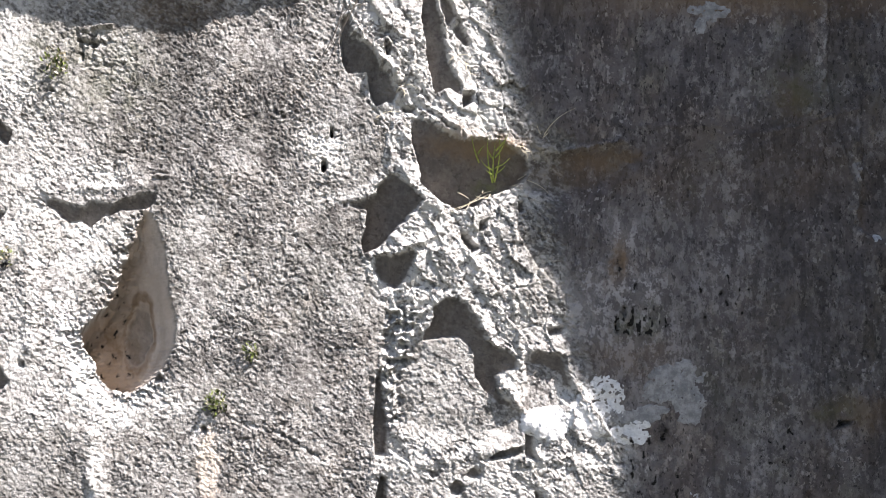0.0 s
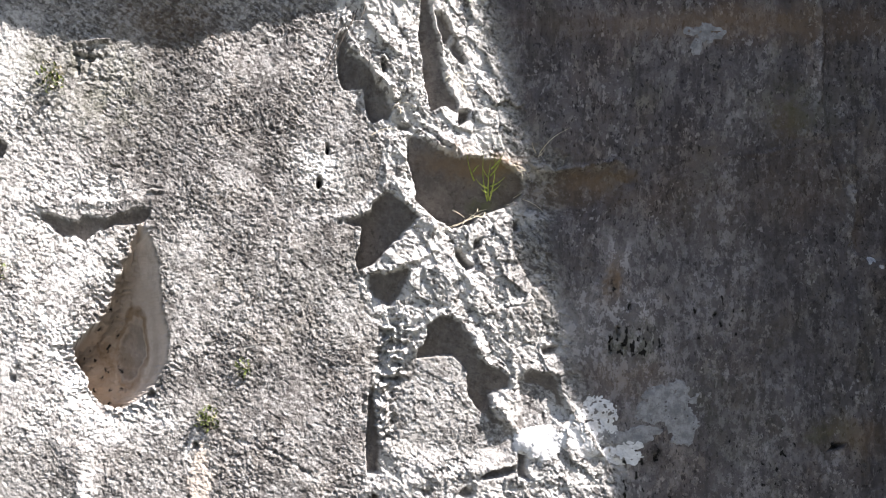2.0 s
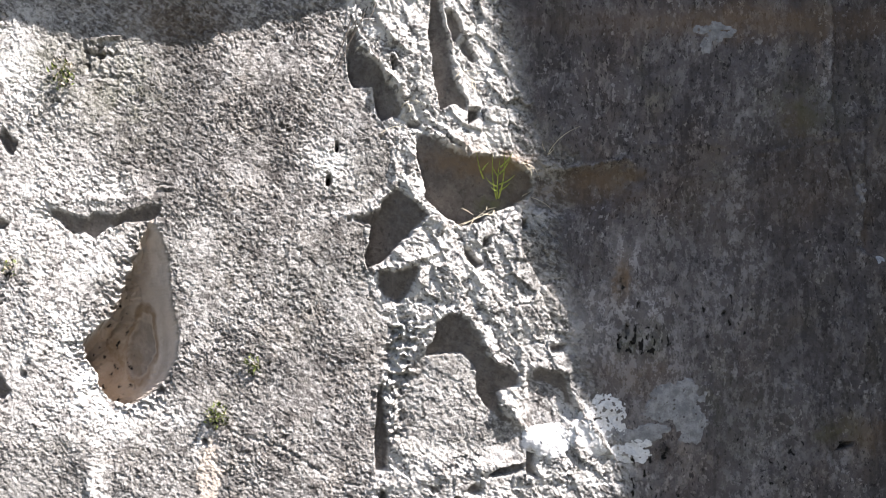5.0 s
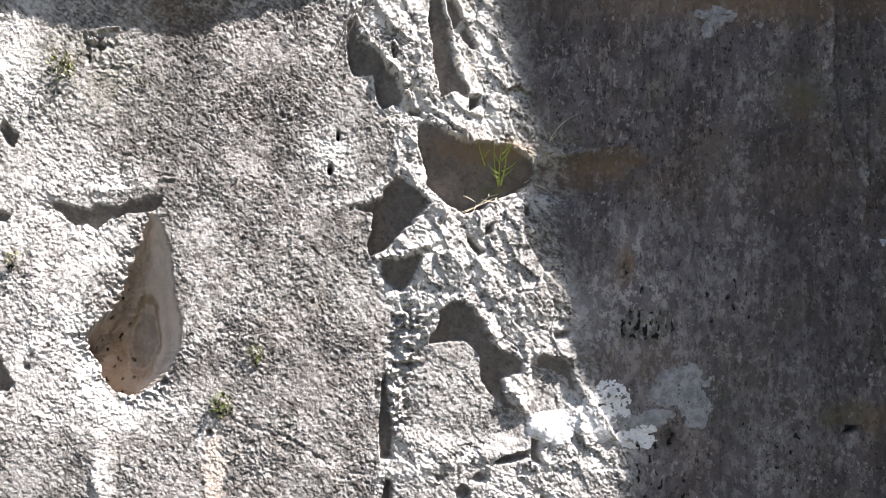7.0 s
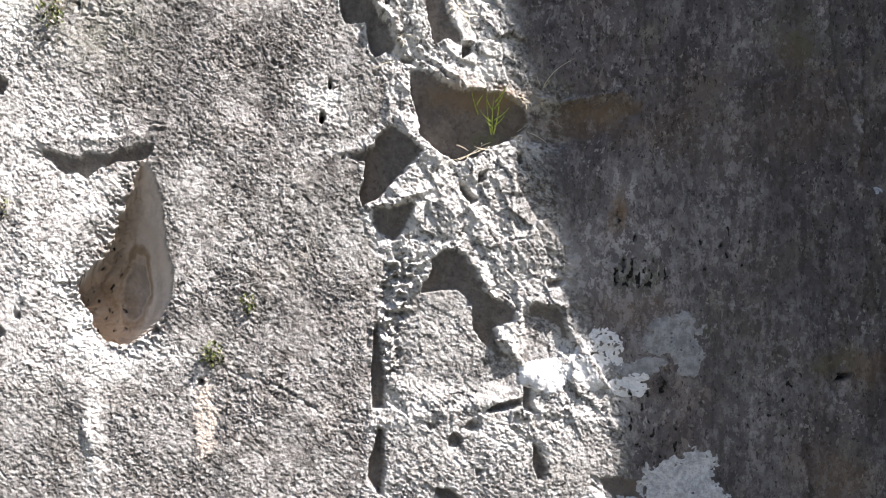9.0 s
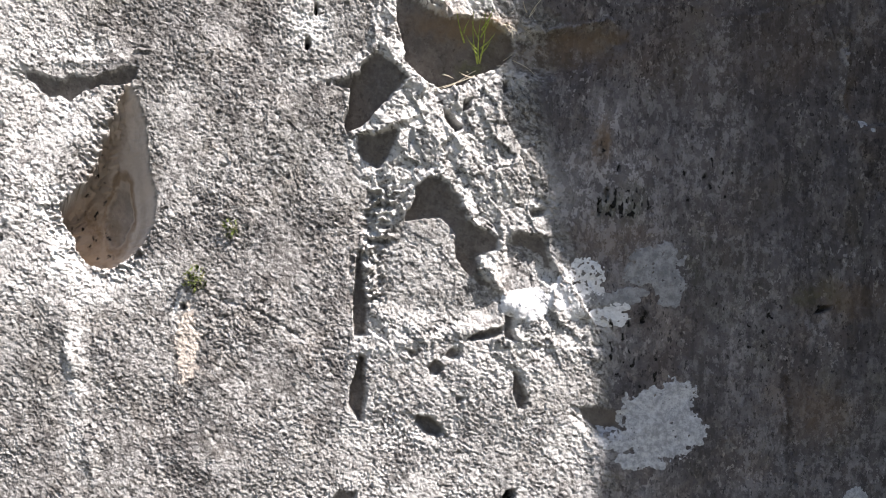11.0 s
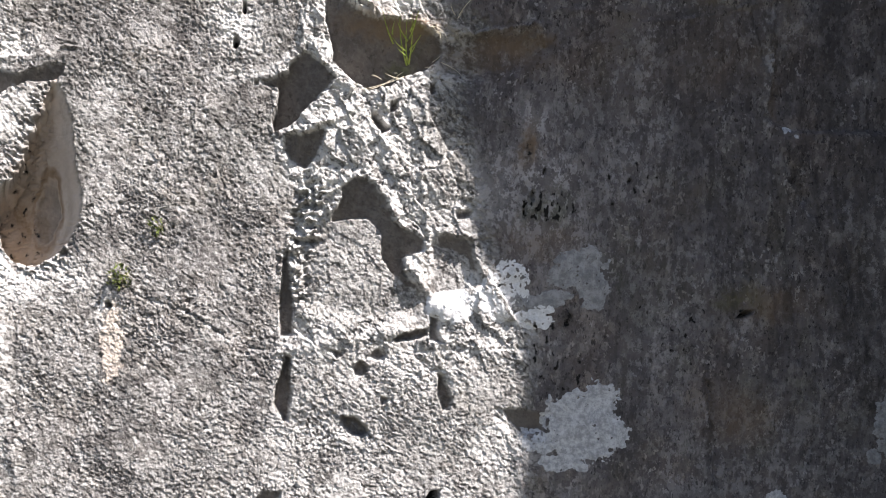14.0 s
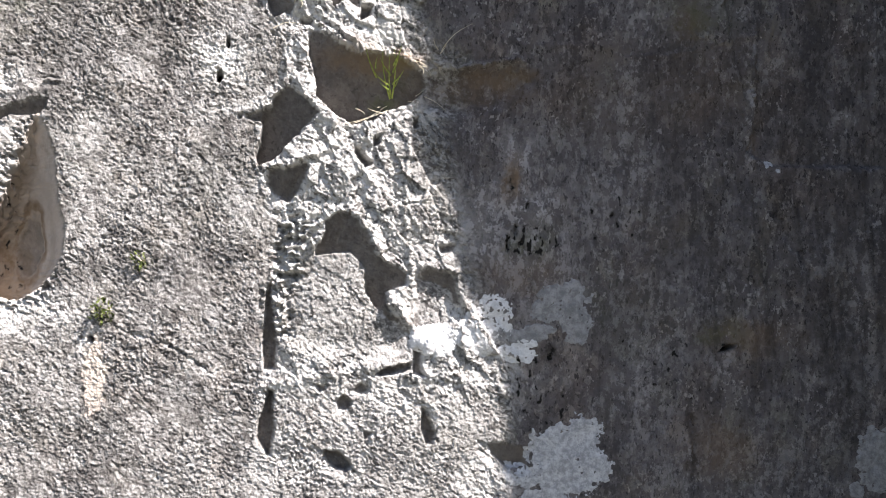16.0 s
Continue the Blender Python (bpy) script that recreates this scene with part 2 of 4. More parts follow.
add(CUTS, [(-0.202, 2.553), (-0.181, 2.513), (-0.185, 2.490), (-0.201, 2.490), (-0.210, 2.532)], 0.06, 0, 0)
add(CUTS, [(-0.221, 2.589), (-0.182, 2.591), (-0.192, 2.567), (-0.212, 2.567)], 0.04, 0, 0)
add(CUTS, [(0.076, 2.715), (0.117, 2.683), (0.097, 2.675)], 0.03, 0, 0)
add(CUTS, [(-0.063, 2.311), (-0.021, 2.287), (0.026, 2.241), (0.048, 2.219), (0.014, 2.229), (-0.023, 2.265), (-0.065, 2.289)], 0.04, 0, 0)
add(CUTS, [(-0.362, 1.973), (-0.340, 1.973), (-0.344, 1.951), (-0.362, 1.947)], 0.04, 0, 0)
add(CUTS, [(0.263, 1.965), (0.289, 1.974), (0.293, 1.933), (0.269, 1.925)], 0.03, 0, 0)
add(CUTS, [(0.128, 1.897), (0.164, 1.912), (0.153, 1.867), (0.129, 1.857)], 0.04, 0, 0)
add(CUTS, [(0.367, 1.523), (0.438, 1.532), (0.428, 1.498), (0.378, 1.491)], 0.03, 0, 0)
# lowered bays in the broken ridge: (outline, depth, softness)
BAYS = []
add(BAYS, [(-0.079, 1.479), (0.032, 1.500), (0.133, 1.480), (0.153, 1.300), (0.273, 1.210), (0.233, 1.150), (0.072, 1.129), (-0.089, 1.158), (-0.159, 1.198), (-0.145, 1.359)], 0.028, 0.05)
add(BAYS, [(0.303, 1.400), (0.403, 1.381), (0.443, 1.301), (0.403, 1.241), (0.293, 1.210), (0.273, 1.300)], 0.032, 0.03)
add(BAYS, [(1.347, 2.931), (1.362, 2.566), (1.349, 2.404), (1.384, 2.223), (1.451, 2.022), (1.442, 1.882), (1.508, 1.842), (2.600, 1.841), (2.623, 2.918)], 0.016, 0.014)
add(BAYS, [(0.315, 2.115), (0.456, 2.125), (0.637, 2.134), (0.667, 2.104), (0.556, 2.024), (0.415, 1.994), (0.315, 2.014)], 0.030, 0.04)
# proud edges and worn lines: x1 z1 x2 z2, height, width
LINES = []
add(LINES, [(-0.330, 2.618), (-0.171, 2.433)], 0.016, 0.014)
add(LINES, [(-0.171, 2.433), (-0.120, 2.310)], 0.016, 0.012)
add(LINES, [(-0.079, 2.334), (0.093, 2.201)], 0.020, 0.012)
add(LINES, [(-0.018, 2.698), (0.039, 2.472)], 0.016, 0.008)
add(LINES, [(0.093, 2.201), (0.295, 2.162)], 0.012, 0.012)
add(LINES, [(-0.241, 1.782), (-0.085, 1.818)], 0.014, 0.008)
add(LINES, [(-0.085, 1.818), (0.012, 1.883)], 0.010, 0.010)
add(LINES, [(0.258, 1.923), (0.244, 1.641)], 0.014, 0.007)
add(LINES, [(0.244, 1.641), (0.283, 1.400)], 0.014, 0.008)
add(LINES, [(0.016, 1.641), (0.169, 1.484)], 0.016, 0.012)
add(LINES, [(0.169, 1.484), (0.277, 1.400)], 0.014, 0.010)
add(LINES, [(0.277, 1.400), (0.293, 1.190)], 0.016, 0.008)
add(LINES, [(0.303, 1.450), (0.434, 1.437)], 0.014, 0.010)
add(LINES, [(0.434, 1.437), (0.477, 1.301)], 0.012, 0.010)
add(LINES, [(-0.191, 2.086), (0.012, 1.913)], 0.012, 0.008)
add(LINES, [(-0.171, 2.259), (-0.191, 2.086)], 0.010, 0.010)
add(LINES, [(0.032, 1.842), (0.193, 1.681)], 0.012, 0.012)
add(LINES, [(-0.353, 1.968), (-0.292, 1.985)], 0.005, 0.008)
add(LINES, [(0.193, 1.360), (0.293, 1.210)], 0.014, 0.008)
add(LINES, [(-0.250, 1.005), (0.270, 1.109)], 0.012, 0.016)
add(LINES, [(0.311, 1.080), (0.634, 1.008)], 0.012, 0.020)
add(LINES, [(-1.443, 2.011), (-1.029, 2.031)], 0.010, 0.012)
add(LINES, [(0.406, 2.149), (0.647, 2.177)], 0.010, 0.010)
add(LINES, [(1.177, 2.274), (1.405, 2.289)], 0.007, 0.012)
add(LINES, [(1.450, 2.240), (1.456, 2.080)], 0.024, 0.009)
add(LINES, [(1.456, 2.080), (1.443, 1.900)], 0.026, 0.009)
add(LINES, [(1.344, 2.647), (1.337, 2.404)], 0.010, 0.012)
add(LINES, [(-1.492, 1.823), (-1.473, 1.394)], 0.012, 0.03)
add(LINES, [(-1.474, 1.201), (-1.247, 1.128)], 0.010, 0.03)
add(LINES, [(-1.288, 1.091), (-1.214, 0.906)], 0.012, 0.03)
add(LINES, [(-1.260, 1.040), (-1.148, 0.436)], 0.012, 0.03)
add(LINES, [(1.875, 2.398), (1.881, 2.057)], 0.012, 0.014)
add(LINES, [(1.796, 2.356), (1.827, 2.136)], 0.008, 0.02)
add(LINES, [(-1.308, 2.600), (-1.200, 2.608)], 0.020, 0.010)
add(LINES, [(-1.312, 2.555), (-1.262, 2.538)], -0.034, 0.008)
add(LINES, [(-1.262, 2.538), (-1.204, 2.554)], -0.032, 0.008)
add(LINES, [(-1.325, 2.580), (-1.312, 2.555)], -0.028, 0.007)
add(LINES, [(-1.298, 2.464), (-1.199, 2.463)], -0.014, 0.007)
add(LINES, [(-1.230, 2.529), (-1.236, 2.476)], -0.014, 0.007)
add(LINES, [(-1.307, 2.542), (-1.311, 2.488)], -0.032, 0.007)
add(LINES, [(-1.266, 2.594), (-1.269, 2.480)], -0.022, 0.007)
add(LINES, [(-0.787, 1.199), (-0.574, 1.136)], -0.012, 0.005)
add(LINES, [(-0.574, 1.136), (-0.421, 1.040)], -0.012, 0.005)
add(LINES, [(-0.421, 1.040), (-0.260, 1.001)], -0.010, 0.005)
add(LINES, [(-0.261, 1.640), (-0.190, 1.600)], -0.008, 0.006)
add(LINES, [(-0.190, 1.620), (-0.170, 1.459)], -0.010, 0.010)
add(LINES, [(0.112, 1.019), (0.633, 1.048)], -0.006, 0.006)
add(LINES, [(-1.061, 2.078), (-0.999, 2.072)], -0.008, 0.006)
add(LINES, [(0.295, 1.984), (0.284, 1.742)], 0.010, 0.016)
add(LINES, [(1.272, 0.940), (1.288, 0.780)], -0.016, 0.007)
add(LINES, [(1.288, 0.780), (1.318, 0.580)], -0.016, 0.008)
# colour areas: x z, half width, half height, amount
PALE = []
add(PALE, -0.171, 2.576, 0.182, 0.162, 0.6)
add(PALE, 0.452, 1.062, 0.182, 0.101, 0.6)
add(PALE, 0.354, 1.561, 0.121, 0.121, 0.4)
add(PALE, 0.193, 1.560, 0.081, 0.081, 0.5)
add(PALE, 0.433, 1.281, 0.061, 0.081, 0.5)
add(PALE, -0.008, 1.319, 0.162, 0.162, 0.3)
add(PALE, -0.008, 1.782, 0.142, 0.101, 0.4)
add(PALE, -1.524, 1.843, 0.243, 0.849, 0.45)
add(PALE, -1.333, 1.435, 0.222, 0.303, 0.55)
add(PALE, -1.360, 2.068, 0.243, 0.061, 0.8)
add(PALE, -1.295, 1.802, 0.111, 0.111, 0.8)
add(PALE, -1.375, 1.557, 0.071, 0.182, 0.9)
add(PALE, -1.270, 1.314, 0.111, 0.101, 1)
add(PALE, -1.474, 1.191, 0.142, 0.061, 0.5)
add(PALE, -1.246, 0.990, 0.032, 0.121, 0.8)
add(PALE, -1.476, 1.679, 0.036, 0.263, 0.7)
add(PALE, -1.565, 1.864, 0.101, 0.081, 0.8)
add(PALE, -1.573, 2.482, 0.101, 0.182, 0.85)
add(PALE, -0.425, 2.164, 0.085, 0.069, 1)
add(PALE, -0.854, 1.124, 0.044, 0.053, 0.9)
add(PALE, -0.263, 2.597, 0.105, 0.069, 1)
add(PALE, -0.191, 2.433, 0.044, 0.101, 0.8)
add(PALE, 0.012, 2.279, 0.121, 0.053, 0.8)
add(PALE, -0.089, 2.300, 0.121, 0.049, 0.7)
add(PALE, 0.154, 2.258, 0.121, 0.061, 0.5)
# lower rim of the bay: its sunlit band also painted pale
add(PALE, 0.072, 1.129, 0.263, 0.028, 0.35)
add(PALE, -0.374, 1.995, 0.101, 0.020, 0.6)
add(PALE, 0.195, 2.492, 0.061, 0.182, 0.3)
add(PALE, 0.234, 1.721, 0.121, 0.243, 0.25)
add(PALE, -0.083, 0.728, 0.121, 0.051, 0.7)
add(PALE, 0.531, 0.724, 0.081, 0.081, 0.7)
add(PALE, 0.094, 0.904, 0.061, 0.040, 0.6)
add(PALE, -1.239, 0.960, 0.032, 0.404, 0.6)
add(PALE, -1.529, 2.295, 0.121, 0.243, 0.4)
add(PALE, -1.137, 2.541, 0.202, 0.081, 0.3)
add(PALE, -0.880, 1.890, 0.070, 0.080, 0.35)
add(PALE, -0.900, 1.640, 0.050, 0.110, 0.3)
add(PALE, -1.020, 1.240, 0.140, 0.060, 0.6)
add(PALE, -1.180, 1.210, 0.160, 0.070, 0.7)
add(PALE, 0.100, 0.520, 0.520, 0.130, 0.45)
add(PALE, -0.120, 0.700, 0.160, 0.050, 0.6)
add(PALE, 0.540, 0.660, 0.120, 0.100, 0.6)
GREY = []
# four lighter lines along panel edges: their lit sides, painted
add(GREY, 1.444, 2.046, 0.012, 0.172, 1)
add(GREY, 1.330, 2.546, 0.012, 0.152, 0.8)
add(GREY, 1.264, 0.755, 0.010, 0.142, 0.7)
add(GREY, 1.880, 2.218, 0.014, 0.162, 0.8)
add(GREY, 1.484, 0.689, 0.404, 0.222, 0.4)
add(GREY, 1.115, 1.020, 0.121, 0.121, 0.4)
add(GREY, 1.185, 0.660, 0.081, 0.121, 0.5)
add(GREY, 1.441, 0.740, 0.445, 0.121, 0.3)
add(GREY, 1.799, 0.871, 0.121, 0.202, 0.3)
# three more ledges with the lit edge put in as colour
add(GREY, 1.446, 2.042, 0.008, 0.162, 0.7)
add(GREY, 0.517, 2.161, 0.125, 0.008, 0.5)
add(GREY, 1.296, 2.281, 0.111, 0.006, 0.4)
add(GREY, 1.318, 2.455, 0.020, 0.040, 0.8)
add(GREY, 0.638, 2.388, 0.012, 0.040, 0.5)
add(GREY, 0.356, 2.450, 0.081, 0.028, 0.4)
add(GREY, 1.038, 2.325, 0.040, 0.121, 0.5)
add(GREY, 1.099, 2.507, 0.061, 0.061, 0.4)
add(GREY, 1.532, 2.182, 0.061, 0.061, 0.5)
add(GREY, 1.382, 1.107, 0.049, 0.040, 0.6)
add(GREY, 0.733, 1.482, 0.061, 0.202, 0.3)
add(GREY, 0.915, 1.983, 0.028, 0.081, 0.5)
add(GREY, 0.954, 1.762, 0.081, 0.081, 0.3)
add(GREY, 1.030, 1.443, 0.081, 0.020, 0.6)
add(GREY, 1.786, 2.004, 0.040, 0.016, 1)
add(GREY, 1.503, 1.383, 0.020, 0.028, 0.8)
add(GREY, 0.970, 1.748, 0.040, 0.061, 0.6)
# lit edge of the far right ledge, painted
add(GREY, 1.882, 2.178, 0.010, 0.121, 0.8)
add(GREY, 0.807, 1.844, 0.162, 0.101, 0.35)
add(GREY, 0.635, 1.842, 0.053, 0.081, 0.9)
add(GREY, 0.674, 1.662, 0.121, 0.081, 0.9)
add(GREY, 0.524, 1.591, 0.089, 0.162, 0.8)
add(GREY, 0.693, 1.481, 0.182, 0.182, 0.6)
add(GREY, 1.016, 2.083, 0.044, 0.222, 0.5)
add(GREY, 0.972, 1.642, 0.182, 0.121, 0.4)
add(GREY, 1.066, 1.046, 0.121, 0.073, 0.4)
add(GREY, 0.790, 1.124, 0.081, 0.121, 0.2)
add(GREY, 1.160, 2.567, 0.024, 0.243, 0.3)
add(GREY, 1.012, 1.008, 0.081, 0.121, 0.3)
add(GREY, 1.369, 1.139, 0.061, 0.049, 0.5)
add(GREY, 1.539, 0.823, 0.061, 0.121, 0.4)
add(GREY, 1.806, 1.312, 0.081, 0.162, 0.4)
add(GREY, 1.893, 1.074, 0.061, 0.121, 0.4)
BUFF = []
add(BUFF, -0.837, 1.023, 0.040, 0.129, 1)
add(BUFF, -0.845, 0.953, 0.030, 0.069, 1)
OCHRE = []
add(OCHRE, 1.470, 1.942, 0.016, 0.081, 0.3)
add(OCHRE, 0.164, 2.162, 0.142, 0.040, 0.9)
add(OCHRE, 0.040, 2.180, 0.110, 0.040, 0.6)
add(OCHRE, 0.476, 2.068, 0.182, 0.057, 0.55)
add(OCHRE, 1.274, 2.103, 0.202, 0.121, 0.22)
add(OCHRE, 1.461, 1.236, 0.142, 0.051, 0.5)
add(OCHRE, 1.380, 0.826, 0.110, 0.091, 0.45)
add(OCHRE, -1.088, 1.619, 0.081, 0.121, 0.4)
add(OCHRE, -1.165, 1.497, 0.061, 0.142, 0.95)
add(OCHRE, -1.089, 1.741, 0.032, 0.101, 0.5)
add(OCHRE, 0.615, 1.762, 0.024, 0.061, 0.9)
add(OCHRE, 1.217, 2.324, 0.061, 0.061, 0.5)
add(OCHRE, 0.922, 2.048, 0.182, 0.121, 0.18)
add(OCHRE, -0.994, 2.685, 0.162, 0.081, 0.5)
add(OCHRE, 0.673, 1.422, 0.121, 0.061, 0.4)
add(OCHRE, 1.141, 2.669, 0.607, 0.053, 0.6)
MOSS = []
add(MOSS, 0.683, 1.531, 0.069, 0.044, 0.45)
add(MOSS, -1.427, 2.481, 0.142, 0.121, 0.4)
add(MOSS, -1.177, 2.397, 0.142, 0.182, 0.4)
add(MOSS, 0.950, 1.343, 0.081, 0.101, 0.2)
add(MOSS, 1.044, 1.289, 0.101, 0.121, 0.15)
add(MOSS, 1.254, 2.359, 0.121, 0.081, 0.5)
add(MOSS, 1.347, 1.238, 0.081, 0.040, 0.5)
add(MOSS, 0.164, 2.024, 0.040, 0.020, 0.8)
add(MOSS, 0.772, 1.302, 0.036, 0.024, 0.6)
DARK = []
# five dark strips beside panel edges and a crack: their shaded sides, painted
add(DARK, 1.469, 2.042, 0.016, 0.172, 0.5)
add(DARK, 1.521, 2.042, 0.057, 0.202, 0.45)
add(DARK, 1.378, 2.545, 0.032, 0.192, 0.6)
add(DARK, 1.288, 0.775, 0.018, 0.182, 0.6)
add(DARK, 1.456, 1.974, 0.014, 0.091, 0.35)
# four holes whose inner shade is painted in
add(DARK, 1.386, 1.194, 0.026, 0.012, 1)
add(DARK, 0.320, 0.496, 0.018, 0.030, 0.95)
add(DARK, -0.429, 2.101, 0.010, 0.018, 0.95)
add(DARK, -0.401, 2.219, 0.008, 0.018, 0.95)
add(DARK, 1.234, 2.083, 0.526, 0.324, 0.4)
add(DARK, 0.456, 2.060, 0.182, 0.073, 0.5)
add(DARK, 0.677, 2.205, 0.303, 0.243, 0.3)
# shade of a small cut, painted near black
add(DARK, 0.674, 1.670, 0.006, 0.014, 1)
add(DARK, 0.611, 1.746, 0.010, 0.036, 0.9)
# two narrower strips of painted edge shade
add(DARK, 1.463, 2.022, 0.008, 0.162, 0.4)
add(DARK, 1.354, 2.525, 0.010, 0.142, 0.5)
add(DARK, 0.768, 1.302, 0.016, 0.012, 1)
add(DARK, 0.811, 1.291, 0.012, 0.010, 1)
# two more small cuts with painted shade
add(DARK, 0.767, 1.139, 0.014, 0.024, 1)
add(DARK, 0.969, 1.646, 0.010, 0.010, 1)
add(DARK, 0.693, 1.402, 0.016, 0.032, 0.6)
# occlusion shade at the far right, painted as one broad darkening
add(DARK, 1.700, 1.822, 0.350, 1.032, 0.28)
# painted shade along the lower crack
add(DARK, 1.280, 0.775, 0.010, 0.162, 0.5)
add(DARK, 1.651, 0.766, 0.016, 0.121, 0.5)
add(DARK, -0.818, 1.225, 0.032, 0.024, 0.9)
add(DARK, -0.697, 1.397, 0.016, 0.024, 0.8)
add(DARK, -1.437, 2.388, 0.032, 0.032, 0.7)
add(DARK, -1.572, 1.741, 0.032, 0.028, 0.8)
add(DARK, 0.912, 1.562, 0.012, 0.012, 0.9)
add(DARK, 1.614, 0.892, 0.303, 0.505, 0.25)
# two more edges with shade put in as colour
add(DARK, 1.800, 2.215, 0.016, 0.121, 0.5)
add(DARK, 1.455, 1.984, 0.008, 0.081, 0.4)
add(DARK, -0.951, 2.478, 0.113, 0.202, 0.6)
add(DARK, -1.021, 2.232, 0.069, 0.243, 0.6)
add(DARK, -0.907, 2.149, 0.121, 0.182, 0.4)
add(DARK, -0.993, 2.623, 0.142, 0.081, 0.2)
add(DARK, 1.487, 1.682, 0.182, 0.404, 0.35)
add(DARK, 0.771, 1.163, 0.028, 0.036, 0.8)
add(DARK, -0.620, 2.292, 0.222, 0.222, 0.12)
add(DARK, 0.316, 2.573, 0.121, 0.202, 0.2)
add(DARK, 1.671, 1.128, 0.121, 0.243, 0.3)
add(DARK, 1.437, 2.525, 0.101, 0.202, 0.35)
add(DARK, -1.410, 0.989, 0.182, 0.121, 0.4)
add(DARK, -1.555, 1.029, 0.081, 0.121, 0.4)
# shadowed rock left of the triangular hollow, painted darker
add(DARK, -0.360, 1.880, 0.090, 0.130, 0.3)
add(DARK, 1.600, 2.050, 0.110, 0.300, 0.5)
# four diagonal folds: crease shade painted in, the relief alone hardly shows
add(DARK, 1.555, 1.690, 0.040, 0.120, 0.7)
add(DARK, 1.630, 1.520, 0.050, 0.150, 0.7)
add(DARK, 1.730, 1.300, 0.060, 0.200, 0.7)
add(DARK, 1.830, 1.000, 0.060, 0.240, 0.65)
add(DARK, 1.060, 1.360, 0.030, 0.110, 0.45)
add(GREY, 1.120, 1.300, 0.200, 0.180, 0.35)
add(GREY, 1.720, 1.520, 0.050, 0.070, 0.5)
add(GREY, 1.840, 1.400, 0.050, 0.180, 0.45)
add(GREY, 1.010, 2.020, 0.040, 0.200, 0.6)
add(GREY, 1.060, 1.800, 0.060, 0.120, 0.5)
add(OCHRE, 0.530, 2.100, 0.120, 0.040, 0.8)
add(OCHRE, 0.640, 2.130, 0.060, 0.028, 0.7)
add(OCHRE, 0.430, 2.080, 0.080, 0.040, 0.7)
add(LINES, [(0.415, 2.147), (0.500, 2.156)], 0.012, 0.006)
add(LINES, [(0.500, 2.156), (0.625, 2.184)], 0.012, 0.006)
add(LINES, [(0.690, 2.230), (0.980, 2.235)], 0.006, 0.012)
add(LINES, [(1.000, 2.190), (1.170, 2.215)], 0.008, 0.010)
add(LINES, [(1.170, 2.215), (1.450, 2.290)], 0.010, 0.010)
add(LINES, [(1.526, 2.390), (1.500, 2.240)], 0.014, 0.012)
add(LINES, [(1.500, 1.760), (1.585, 1.600)], -0.014, 0.016)
add(LINES, [(1.585, 1.600), (1.690, 1.420)], -0.012, 0.020)
add(LINES, [(1.374, 1.740), (1.400, 1.620)], -0.008, 0.010)
add(LINES, [(1.685, 0.900), (1.630, 0.670)], -0.012, 0.010)
add(LINES, [(-0.224, 1.789), (-0.168, 1.784)], 0.016, 0.007)
add(LINES, [(-0.168, 1.784), (-0.028, 1.850)], 0.016, 0.007)
add(LINES, [(-0.073, 2.291), (0.018, 2.224)], 0.020, 0.006)
add(LINES, [(-1.048, 2.068), (-0.985, 2.064)], 0.016, 0.005)
add(LINES, [(0.264, 1.668), (0.324, 1.689)], 0.012, 0.007)

# ---- relief of the rock face ----
NX, NZ = int((X1 - X0) / STEP) + 1, int((Z1 - Z0) / STEP) + 1
gx, gz = np.meshgrid(X0 + STEP * np.arange(NX), Z0 + STEP * np.arange(NZ))


def box_of(poly, pad):
    xs, zs = [p[0] for p in poly], [p[1] for p in poly]
    i0, i1 = int(max(0, (min(xs) - pad - X0) / STEP)), int(min(NX, (max(xs) + pad - X0) / STEP + 2))
    j0, j1 = int(max(0, (min(zs) - pad - Z0) / STEP)), int(min(NZ, (max(zs) + pad - Z0) / STEP + 2))
    return slice(j0, j1), slice(i0, i1)


wob_x = 0.006 * perlin(gx * 28, gz * 28, 5) + 0.004 * perlin(gx * 80, gz * 80, 6)
wob_z = 0.006 * perlin(gx * 28, gz * 28, 7) + 0.004 * perlin(gx * 80, gz * 80, 8)
bend_x, bend_z = 0.022 * perlin(gx * 9, gz * 9, 72), 0.022 * perlin(gx * 9, gz * 9, 73)
wx, wz = gx + wob_x, gz + wob_z

ridge_in = inside(gx + 1.8 * wob_x, gz + 1.8 * wob_z, RIDGE)
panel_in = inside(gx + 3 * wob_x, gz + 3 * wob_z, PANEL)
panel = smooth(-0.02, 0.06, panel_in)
ridge = smooth(-0.004, 0.012, ridge_in) * (1 - panel)
share = np.clip(ridge_in, 0, 1) / (np.clip(ridge_in, 0, 1) + np.clip(-panel_in, 0, 1) + 1e-6)   # 0 at the ridge's outer edge, 1 at the panel
rise = 0.004 * smooth(0, 0.008, ridge_in) + 0.036 * smooth(0.0, 0.20, ridge_in) - 0.010 * smooth(0.3, 1.0, share)
low = smooth(0.58, 1.35, gz)                      # the ridge fades towards its foot
base = rise * (0.15 + 0.85 * low) * smooth(0.6, 0.72, gz) * (1 - panel) + 0.040 * panel * smooth(0.2, 1.4, gz)
base += 0.012 * perlin(gx * 2.2, gz * 2.2, 11) + 0.007 * perlin(gx * 6, gz * 5, 12)
base += 0.03 * smooth(-0.95, -1.75, gx) * smooth(0.4, 1.4, gz)

# chips and rubble of the broken ridge
along, across = 0.55 * wx - 0.83 * wz, 0.83 * wx + 0.55 * wz   # the ridge breaks in long slanting facets
c1, e1 = chips(along * 8, across * 17, 20)
c2, _ = chips(wx * 34 + 7, wz * 30, 30)
